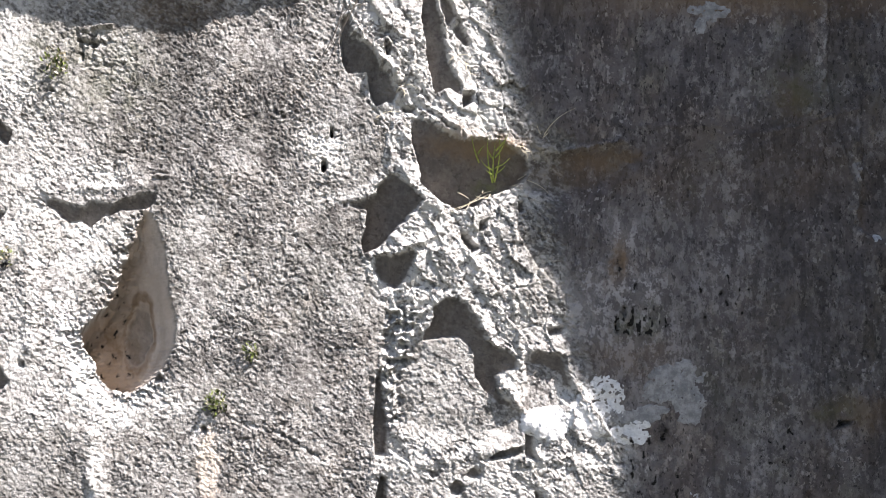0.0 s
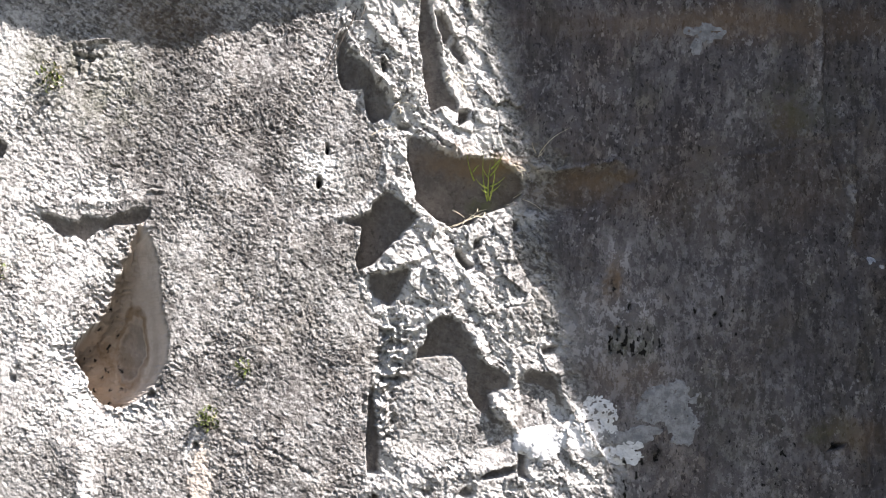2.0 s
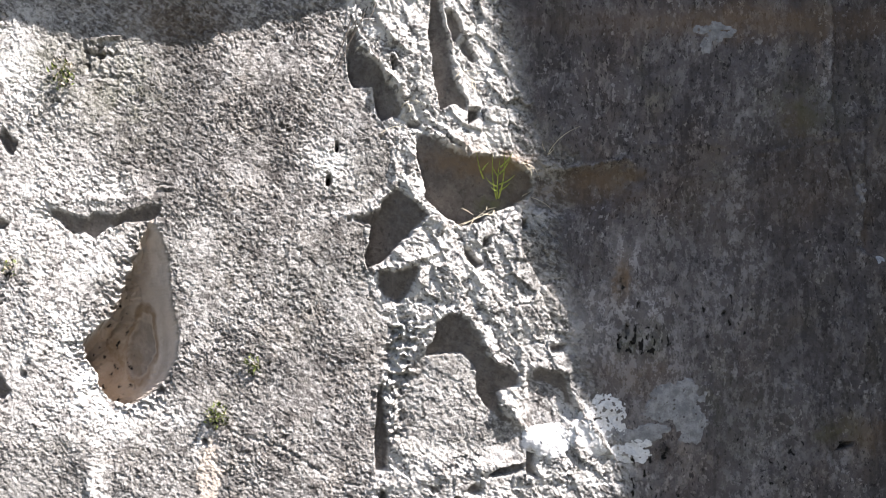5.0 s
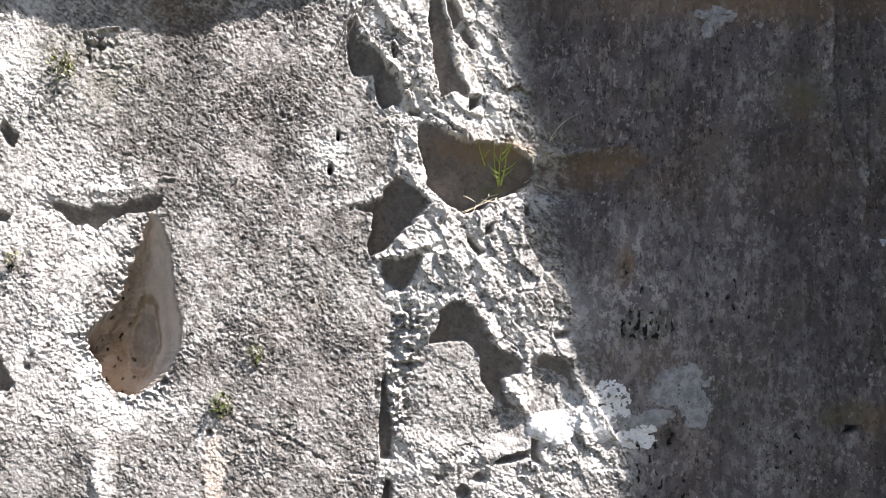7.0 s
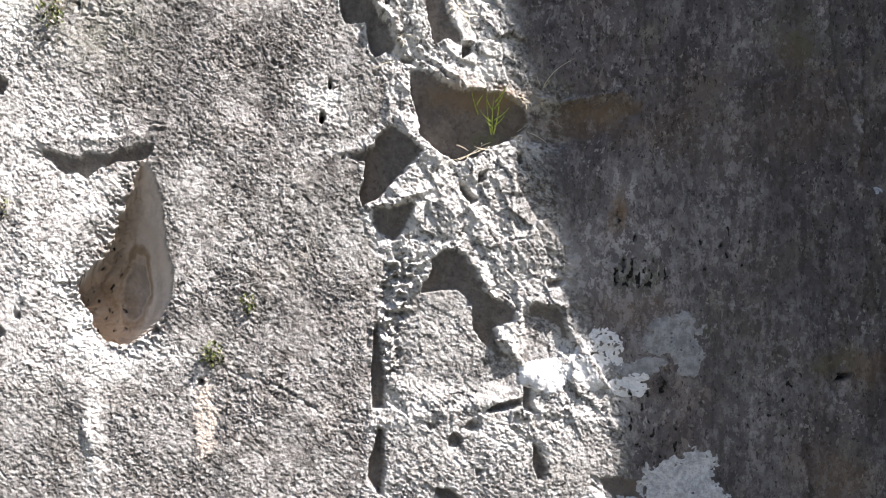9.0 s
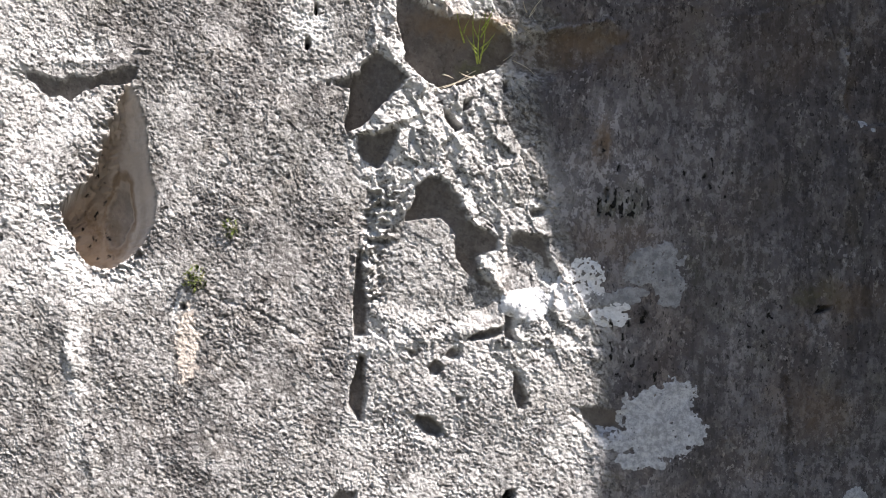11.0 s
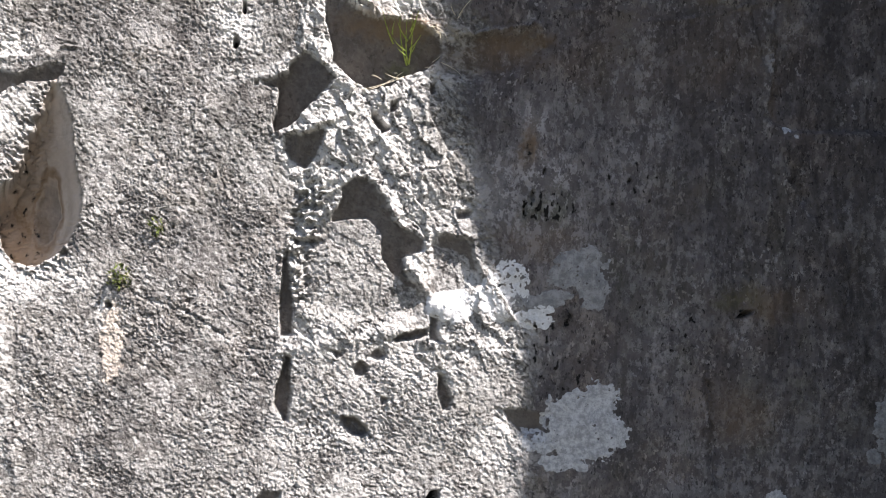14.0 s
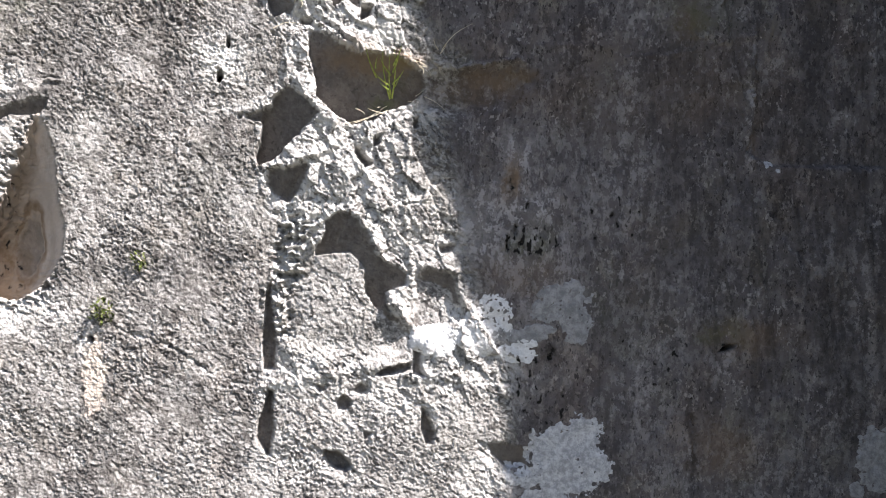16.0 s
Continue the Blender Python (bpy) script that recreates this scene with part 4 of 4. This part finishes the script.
def grey_lichen_material():
    n = Nodes("grey_crust_lichen")
    mid, fine = n.noise(40, 5, 0.7), n.noise(150, 4, 0.7)
    col = n.mix(n.ramp(mid, 0.35, 0.65), (0.17, 0.172, 0.176), (0.30, 0.302, 0.305))
    col = n.mix(n.ramp(fine, 0.52, 0.7, 0, 0.7), col, (0.13, 0.13, 0.13))
    return n.done(col, 0.95, fine, 0.003, 0.6)


def leaf_material(name, a, b):
    n = Nodes(name)
    n.bsdf.inputs["Subsurface Weight"].default_value = 0.0
    return n.done(n.mix(n.ramp(n.noise(60, 3), 0.35, 0.65), a, b), 0.6)


ROCK, RAW = rock_material(), plain_rock_material()
LICHEN, LICHEN_GREY = lichen_material(), grey_lichen_material()
LICHEN_CHALK = lichen_material("chalky_crust_lichen", (0.50, 0.505, 0.51), (0.68, 0.685, 0.69))
GREEN = leaf_material("green_grass_blade", (0.16, 0.22, 0.04), (0.32, 0.36, 0.09))
STRAW = leaf_material("dry_straw", (0.40, 0.35, 0.25), (0.58, 0.53, 0.42))
WEED = leaf_material("weed_leaf", (0.10, 0.15, 0.04), (0.26, 0.30, 0.09))
# very dark, so that the strands read as shadow streaks
TWIG_SHADOW = leaf_material("twig_shadow", (0.030, 0.026, 0.022), (0.065, 0.055, 0.046))


# ---- the rock face ----
def mesh_of(name, verts, quads, material, tones=None, soft=True):
    me = bpy.data.meshes.new(name)
    nv, nq = len(verts), len(quads)
    me.vertices.add(nv)
    me.vertices.foreach_set("co", np.ascontiguousarray(verts, np.float32).ravel())
    me.loops.add(nq * 4)
    me.loops.foreach_set("vertex_index", np.ascontiguousarray(quads, np.int32).ravel())
    me.polygons.add(nq)
    me.polygons.foreach_set("loop_start", np.arange(nq, dtype=np.int32) * 4)
    me.polygons.foreach_set("use_smooth", np.full(nq, soft))
    me.update(calc_edges=True)
    me.materials.append(material)
    for key, values in (tones or {}).items():
        at = me.attributes.new(key, "FLOAT", "POINT")
        at.data.foreach_set("value", np.ascontiguousarray(values, np.float32))
    return me


def part(name, me, parent, label=""):
    ob = new(name, me)
    ob.parent = parent
    return tagged(ob, label)


gy = plane(gx, gz) - relief
# the hollows are cut slanting, away from the sun
coords = np.stack([gx - 0.60 * deep, gy, gz - 0.35 * deep], -1).reshape(-1, 3)
idx = np.arange(NX * NZ).reshape(NZ, NX)
quads = np.stack([idx[:-1, :-1], idx[:-1, 1:], idx[1:, 1:], idx[1:, :-1]], -1).reshape(-1, 4)
region = np.zeros(gx.shape, int)
region[ridge_in > 0] = 1
region[panel > 0.5] = 2
region[niche_in > 0.004] = 3
face_region = region[:-1, :-1].ravel()


def piece_of_face(name, which):
    q = quads[face_region == which]
    used, inv = np.unique(q, return_inverse=True)
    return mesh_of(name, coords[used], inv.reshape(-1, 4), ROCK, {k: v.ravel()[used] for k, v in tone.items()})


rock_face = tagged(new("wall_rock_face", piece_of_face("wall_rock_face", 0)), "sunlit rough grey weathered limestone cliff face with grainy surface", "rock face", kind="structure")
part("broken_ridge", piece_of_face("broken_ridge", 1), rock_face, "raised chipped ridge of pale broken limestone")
part("dressed_panel", piece_of_face("dressed_panel", 2), rock_face, "smoother dark grey streak-stained cut rock panel")
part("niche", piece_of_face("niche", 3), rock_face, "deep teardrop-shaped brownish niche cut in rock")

# the rest of the cliff, outside the view
S2 = 0.06
ux, uz = np.meshgrid(np.arange(-7, 9, S2), np.arange(-0.3, 9.5, S2))
core = smooth(0.06, 0.30, np.minimum(np.minimum(ux - X0, X1 - ux), np.minimum(uz - Z0, Z1 - uz)))
uh = cliff_h(ux, uz) - 0.3 * core
vi = np.arange(ux.size).reshape(ux.shape)
q2 = np.stack([vi[:-1, :-1], vi[:-1, 1:], vi[1:, 1:], vi[1:, :-1]], -1).reshape(-1, 4)
q2 = q2[(core < 0.99)[:-1, :-1].ravel()]
cliff = mesh_of("wall_cliff", np.stack([ux, plane(ux, uz) - uh, uz], -1).reshape(-1, 3), q2, RAW)
tagged(new("wall_cliff", cliff), "rough grey limestone cliff round the carved face", "cliff", kind="structure")


def extruded(name, outline, lift, material, rough):
    """A rock mass: an outline (points) pushed along lift, cut fine and roughened away from its outline edge."""
    bm = bmesh.new()
    a = [bm.verts.new(p) for p in outline]
    b = [bm.verts.new(Vector(p) + Vector(lift)) for p in outline]
    n = len(a)
    bm.faces.new(a)
    bm.faces.new(b[::-1])
    for k in range(n):
        bm.faces.new((a[k], b[k], b[(k + 1) % n], a[(k + 1) % n]))
    bmesh.ops.recalc_face_normals(bm, faces=bm.faces[:])
    bmesh.ops.triangulate(bm, faces=bm.faces[:])
    bmesh.ops.subdivide_edges(bm, edges=[e for e in bm.edges if e.calc_length() > 0.5], cuts=3, use_grid_fill=True)
    for v in bm.verts:
        v.co += rough * noise.noise_vector(v.co * 3.1)
    me = bpy.data.meshes.new(name)
    bm.to_mesh(me)
    bm.free()
    me.materials.append(material)
    return me


# unseen rock mass, added and shaped so its shadow edge follows EDGE on the panel
BLOCKER_X = 2.15
EDGE = [(0.126, 2.922), (0.148, 2.697), (0.199, 2.573), (0.229, 2.492), (0.249, 2.349), (0.305, 2.237), (0.335, 2.162), (0.285, 2.044), (0.270, 1.883), (0.358, 1.742), (0.440, 1.561), (0.457, 1.401), (0.513, 1.301), (0.582, 1.202), (0.631, 1.083), (0.622, 0.924)] + [(0.641, 0.968), (0.643, 0.827), (0.667, 0.687), (0.649, 0.440), (0.644, 0.222)]
outline = [(BLOCKER_X, 2.9, 9.0)]
for bx, bz in EDGE:
    bx -= 0.022
    k = (BLOCKER_X - bx) / SUN.x
    y0 = base_y(bx, bz) + SUN.y * k
    if not outline[1:]:
        outline.append((BLOCKER_X, y0 - 0.1, 9.0))
    outline.append((BLOCKER_X, y0, bz + SUN.z * k))
outline += [(BLOCKER_X, outline[-1][1], -0.2), (BLOCKER_X, 2.9, -0.2)]
tagged(new("wall_side_blocker", extruded("wall_side_blocker", outline, (3.0, 0, 0), RAW, 0.004)), "unseen rock mass added at the right to shade the panel", "rock buttress", kind="structure")

# unseen slab added overhead, outlined so its shade falls on the top of the face
TOP_BLOCKER_Z = 3.3
SHADE_LINE = [(-1.744, 2.695), (-1.618, 2.685), (-1.513, 2.676), (-1.409, 2.655), (-1.304, 2.631), (-1.200, 2.626), (-1.097, 2.619), (-0.993, 2.606), (-0.890, 2.630), (-0.787, 2.663), (-0.684, 2.682), (-0.581, 2.696), (-0.458, 2.726), (-0.335, 2.762), (-0.294, 2.927)]
ragged_line = []
for (ax, az), (bx, bz) in zip(SHADE_LINE, SHADE_LINE[1:]):
    for k in range(5):
        x, z = ax + (bx - ax) * k / 5, az + (bz - az) * k / 5
        ragged_line.append((x, z + 0.022 * noise.noise((x * 21, 0.3, 0.7)) + 0.012 * noise.noise((x * 55, 4.3, 0.7))))
ragged_line.append(SHADE_LINE[-1])
outline = [(-7.0, 2.9, TOP_BLOCKER_Z)]
for bx, bz in ragged_line:
    bz -= 0.030
    k = (TOP_BLOCKER_Z - bz) / SUN.z
    if not outline[1:]:
        outline.append((-7.0, base_y(bx, bz) + SUN.y * k, TOP_BLOCKER_Z))
    outline.append((bx + SUN.x * k, base_y(bx, bz) + SUN.y * k, TOP_BLOCKER_Z))
outline.append((outline[-1][0] + 0.05, 2.9, TOP_BLOCKER_Z))
tagged(new("wall_top_blocker", extruded("wall_top_blocker", outline, (0, 0, 0.9), RAW, 0.004)), "unseen rock slab added overhead to shade the top of the face", "rock overhang", kind="structure")

# the ground before the cliff
s3 = np.concatenate([-np.geomspace(4000, 6.2, 40), np.arange(-6, 6.01, 0.25), np.geomspace(6.2, 4000, 40)])
vx, vy = np.meshgrid(s3, s3)
vz = 0.05 * perlin(vx * 0.8, vy * 0.8, 80) + 0.02 * perlin(vx * 3, vy * 3, 81)
vi = np.arange(vx.size).reshape(vx.shape)
q3 = np.stack([vi[:-1, :-1], vi[:-1, 1:], vi[1:, 1:], vi[1:, :-1]], -1).reshape(-1, 4)
gn = Nodes("dry_earth")
EARTH = gn.done(gn.mix(gn.ramp(gn.noise(5, 6, 0.7), 0.35, 0.65), (0.06, 0.06, 0.045), (0.12, 0.115, 0.09)), 0.95, gn.noise(30, 5, 0.7), 0.02, 0.6)
tagged(new("ground", mesh_of("ground", np.stack([vx, vy, vz], -1).reshape(-1, 3), q3, EARTH)), "dry stony earth before the cliff", "ground", kind="structure")


# ---- crusts of lichen on the rock ----
def lichen(blobs, label, material, seed, holes=0.35, ragged=0.5, thick=0.0035):
    """A thin crust with a ragged edge that follows the rock; blobs: x z, half width, half height, amount."""
    step = 0.0024
    x0, x1 = min(b[0] - 2.0 * b[2] for b in blobs), max(b[0] + 2.0 * b[2] for b in blobs)
    z0, z1 = min(b[1] - 2.0 * b[3] for b in blobs), max(b[1] + 2.0 * b[3] for b in blobs)
    cx, cz = np.meshgrid(np.arange(x0, x1, step), np.arange(z0, z1, step))
    f = np.full(cx.shape, -9.0)
    for x, z, rx, rz, amount in blobs:
        f = np.maximum(f, 1 - np.hypot((cx - x) / rx, (cz - z) / rz))
    f += ragged * (0.65 * perlin(cx * 18, cz * 18, seed) + 0.55 * perlin(cx * 48, cz * 48, seed + 1) + 0.22 * perlin(cx * 120, cz * 120, seed + 2))
    f = np.minimum(f, 4 * (holes + 0.16 - perlin(cx * 62, cz * 62, seed + 3) - 0.25 * perlin(cx * 140, cz * 140, seed + 5)))
    h = thick * smooth(-0.02, 0.12, f) * (0.8 + 0.5 * perlin(cx * 60, cz * 60, seed + 4)) - 0.001
    rock = face_h(cx, cz)
    y = plane(cx, cz) - np.maximum(0.35 * rock + 0.65 * blur(rock, 6), rock - 0.004) - h
    ids = np.arange(cx.size).reshape(cx.shape)
    q = np.stack([ids[:-1, :-1], ids[:-1, 1:], ids[1:, 1:], ids[1:, :-1]], -1).reshape(-1, 4)
    q = q[(f[:-1, :-1] > 0).ravel()]
    used, inv = np.unique(q, return_inverse=True)
    pts = np.stack([cx, y, cz], -1).reshape(-1, 3)[used]
    top, nq = inv.reshape(-1, 4), len(used)
    ob = new("lichen_patch", mesh_of("lichen_patch", pts, top, material))
    return tagged(ob, label, "lichen", "lichen patches on the rock")


lichen([(0.563, 1.275, 0.077, 0.085, 1)], "round white lichen crust with black speckles on rock", LICHEN_CHALK, 101, 0.12)
lichen([(0.357, 1.187, 0.085, 0.057, 1), (0.403, 1.201, 0.040, 0.044, 1)], "bright white lichen crust in full sun on rock", LICHEN_CHALK, 111, 0.6, 0.4, 0.006)
lichen([(0.489, 1.211, 0.057, 0.053, 1), (0.532, 1.172, 0.044, 0.036, 1), (0.463, 1.237, 0.028, 0.028, 1)], "white lichen crust at the edge of shade", LICHEN_CHALK, 121, 0.5)
lichen([(0.802, 1.332, 0.093, 0.069, 1), (0.855, 1.259, 0.065, 0.069, 1), (0.752, 1.302, 0.053, 0.040, 1), (0.842, 1.382, 0.044, 0.036, 1)], "grey-white mottled lichen crust on dark rock", LICHEN_GREY, 131, 0.30, 0.62)
lichen([(0.651, 1.151, 0.073, 0.036, 1), (0.687, 1.186, 0.036, 0.024, 1)], "small white lichen crust on shaded rock", LICHEN_CHALK, 141)
lichen([(0.652, 1.212, 0.111, 0.028, 1), (0.731, 1.238, 0.057, 0.020, 1)], "pale grey lichen streak on shaded rock", LICHEN_GREY, 151, 0.5, 0.4)
lichen([(0.826, 0.772, 0.145, 0.135, 1), (0.892, 0.872, 0.070, 0.065, 1), (0.944, 0.756, 0.060, 0.055, 1), (0.697, 0.717, 0.075, 0.045, 1), (0.747, 0.644, 0.066, 0.034, 1), (0.836, 0.635, 0.030, 0.022, 1)], "large white lobed lichen crust on dark rock", LICHEN, 161, 0.36, 0.6)
lichen([(1.533, 0.517, 0.049, 0.057, 1), (1.566, 0.502, 0.032, 0.024, 1)], "small round white lichen crust on dark rock", LICHEN, 171)
lichen([(1.930, 0.835, 0.073, 0.085, 1), (2.020, 0.857, 0.101, 0.101, 1), (1.963, 0.745, 0.081, 0.061, 1)], "pale grey lichen crust on dark stained rock", LICHEN_GREY, 181, 0.4)
lichen([(1.868, 0.701, 0.032, 0.028, 1)], "tiny pale lichen spot on dark stained rock", LICHEN_GREY, 191)
lichen([(0.950, 2.635, 0.049, 0.036, 1), (0.900, 2.640, 0.036, 0.016, 1), (0.904, 2.585, 0.020, 0.036, 1)], "pale lichen crust with a drip on dark rock", LICHEN_GREY, 201, 0.3, 0.7)
lichen([(1.508, 1.836, 0.022, 0.012, 1)], "tiny white lichen fleck on dark rock", LICHEN, 211, 0.5, 0.5)
lichen([(1.543, 1.816, 0.010, 0.008, 1)], "tiny white lichen fleck on dark rock", LICHEN, 221, 0.5, 0.5)


# ---- grass and weeds in the cracks ----
def blade_mesh(name, pts, width, material):
    """A thin tapering stem along a bent line."""
    bm = bmesh.new()
    rings = []
    n = len(pts)
    for k, p in enumerate(pts):
        r = width * (1 - 0.8 * k / (n - 1))
        d = (pts[min(k + 1, n - 1)] - pts[max(k - 1, 0)]).normalized()
        u = d.cross(Vector((0, 1, 0.01))).normalized()
        w = d.cross(u)
        rings.append([bm.verts.new(p + r * (math.cos(a) * u + 0.35 * math.sin(a) * w)) for a in (0, 2.1, 4.2)])
    for k in range(n - 1):
        for i in range(3):
            bm.faces.new((rings[k][i], rings[k][(i + 1) % 3], rings[k + 1][(i + 1) % 3], rings[k + 1][i]))
    bm.faces.new(rings[0][::-1])
    bm.faces.new(rings[-1])
    me = bpy.data.meshes.new(name)
    bm.to_mesh(me)
    bm.free()
    me.materials.append(material)
    return me


def bent(a, b, sag, out, n=8):
    """A line from a to b on the face (x, z), bent sideways by sag and standing out of the rock."""
    pts = []
    ya, yb = float(face_y(*a)), float(face_y(*b))
    nx, nz = -(b[1] - a[1]), b[0] - a[0]
    for k in range(n):
        t = k / (n - 1)
        s = sag * math.sin(math.pi * t)
        x, z = a[0] + (b[0] - a[0]) * t + nx * s, a[1] + (b[1] - a[1]) * t + nz * s
        y = min(ya + 0.004 - (out + 0.004) * t ** 0.8, float(face_y(x, z)) - 0.004 if k else 9)
        pts.append(Vector((x, y, z)))
    return pts


def grass_clump(label, lines, material, width, out, piece="grass_blade"):
    (x, z), root = lines[0][0], None
    root = tagged(new("grass_tuft"), label, "grass")
    root.location = (x, float(face_y(x, z)), z)
    for a, b, sag in lines:
        pts = [p - root.location for p in bent(a, b, sag, out)]
        part(piece, blade_mesh(piece, pts, width, material), root)
    return root


def pairs(flat, sags):
    return [(flat[2 * k], flat[2 * k + 1], s) for k, s in enumerate(sags)]


grass_clump("fresh green grass tuft growing in the rock hollow", pairs([(0.183, 2.030), (0.156, 2.190), (0.184, 2.032), (0.196, 2.186), (0.182, 2.040), (0.180, 2.165), (0.180, 2.085), (0.131, 2.104), (0.184, 2.090), (0.229, 2.112), (0.185, 2.125), (0.214, 2.172), (0.182, 2.120), (0.150, 2.150), (0.181, 2.070), (0.148, 2.072), (0.186, 2.068), (0.214, 2.086), (0.188, 2.150), (0.222, 2.190), (0.132, 2.108), (0.098, 2.190), (0.126, 2.140), (0.140, 2.152)], (.06, -.05, .03, .12, -.12, -.08, .1, .14, -.1, -.08, .05, .1)), GREEN, 0.0042, 0.13)
grass_clump("bleached dry grass stalks lying over the ledge", pairs([(0.172, 2.003), (0.021, 1.936), (0.145, 2.003), (0.030, 1.932), (0.140, 2.000), (0.172, 2.005), (0.145, 2.014), (0.138, 1.998), (0.172, 2.002), (0.160, 1.982), (0.160, 1.982), (0.110, 1.984), (0.050, 2.008), (0.094, 1.978), (0.100, 1.978), (0.078, 1.936)], (.03, .05, .02, .02, .02, .06, .04, .05)), STRAW, 0.0034, 0.075, "dry_stalk")
grass_clump("thin dry grass stalks leaning out over dark rock", pairs([(0.352, 2.194), (0.461, 2.291), (0.348, 2.206), (0.328, 2.235), (0.352, 2.194), (0.372, 2.214)], (.1, .1, -.1)), STRAW, 0.0022, 0.04, "dry_stalk")
grass_clump("thin dry grass stalks on the shaded ledge", pairs([(0.285, 2.048), (0.387, 1.984), (0.265, 2.048), (0.299, 2.069), (0.275, 2.040), (0.244, 2.024)], (.1, -.05, .1)), STRAW, 0.0020, 0.03, "dry_stalk")


# dark strands laid near the rock in place of twig shadows
grass_clump("thin dark stems drawn for twig shadow streaks on the rock", pairs([(-0.294, 2.729), (-0.445, 2.455), (-0.306, 2.721), (-0.406, 2.506), (-0.318, 2.717), (-0.481, 2.332), (-0.351, 2.700), (-0.498, 2.393), (-0.263, 2.741), (-0.318, 2.618)], (.04, -.05, .03, .06, .08)), TWIG_SHADOW, 0.0024, 0.03, "shadow_stem")


grass_clump("pale curly dry rootlets clinging to broken rock", pairs([(0.016, 2.456), (0.110, 2.480), (0.063, 2.472), (0.089, 2.411), (0.085, 2.468), (0.118, 2.419), (-0.171, 2.359), (-0.085, 2.367), (-0.161, 2.388), (-0.126, 2.412), (-0.146, 2.371), (-0.138, 2.338)], (.25, .3, -.3, .25, -.3, .2)), STRAW, 0.0022, 0.012, "rootlet")
grass_clump("pale dry rootlets over the rock ledge", pairs([(0.245, 2.162), (0.325, 2.101), (0.265, 2.170), (0.311, 2.142), (0.275, 2.146), (0.295, 2.115), (-0.252, 2.259), (-0.146, 2.290)], (.25, -.2, .3, .15)), STRAW, 0.0020, 0.012, "rootlet")


def leaf_mesh(material):
    bm = bmesh.new()
    mid = [bm.verts.new((0, 0.16 * math.sin(t * math.pi), t)) for t in (0, 0.35, 0.7, 1)]
    lf = [bm.verts.new((-w, 0.05, t)) for w, t in ((0.2, 0.3), (0.18, 0.65))]
    rt = [bm.verts.new((w, 0.05, t)) for w, t in ((0.2, 0.3), (0.18, 0.65))]
    for side in (lf, rt):
        bm.faces.new((mid[0], side[0], mid[1]))
        bm.faces.new((mid[1], side[0], side[1], mid[2]))
        bm.faces.new((mid[2], side[1], mid[3]))
    me = bpy.data.meshes.new("leaf")
    bm.to_mesh(me)
    bm.free()
    me.materials.append(material)
    return me


LEAF = leaf_mesh(WEED)
LEAF_DRY = leaf_mesh(STRAW)
LEAF_DARK = leaf_mesh(leaf_material("dark_weed_leaf", (0.022, 0.030, 0.010), (0.060, 0.075, 0.022)))


def weed(place, size, count, label, seed, dry=0.15):
    """A small cushion of leaves in a crack."""
    rng = random.Random(seed)
    x, z = place
    root = tagged(new("weed"), label, "weed", "weeds in the rock")
    root.location = (x, float(face_y(x, z)) + 0.003, z)
    for _ in range(count):
        a = rng.random()
        ob = new("leaf", LEAF_DRY if a < dry else LEAF_DARK if a < dry + 0.4 else LEAF)
        ob.parent = root
        a, r = rng.uniform(0, 6.283), size * rng.random() ** 0.7
        s = rng.uniform(0.010, 0.022)
        ob.location = (0.75 * r * math.cos(a), -0.004 - 0.03 * rng.random(), r * math.sin(a))
        ob.rotation_euler = (rng.uniform(0.2, 1.3), rng.uniform(-0.9, 0.9), rng.uniform(-1.5, 1.5))
        ob.scale = (s, s, s)
    return root


weed([(-0.810, 1.251)][0], 0.050, 110, "small yellow-green weed cushion in a rock crack", 1)
weed([(-0.685, 1.429)][0], 0.038, 60, "tiny green weed in a rock crack", 2)
weed([(-1.392, 2.462)][0], 0.062, 110, "straggly yellowish green weed on the rock face", 3, 0.4)
weed([(-1.560, 1.769)][0], 0.036, 44, "small brown-green weed tuft in a rock crack", 4, 0.4)
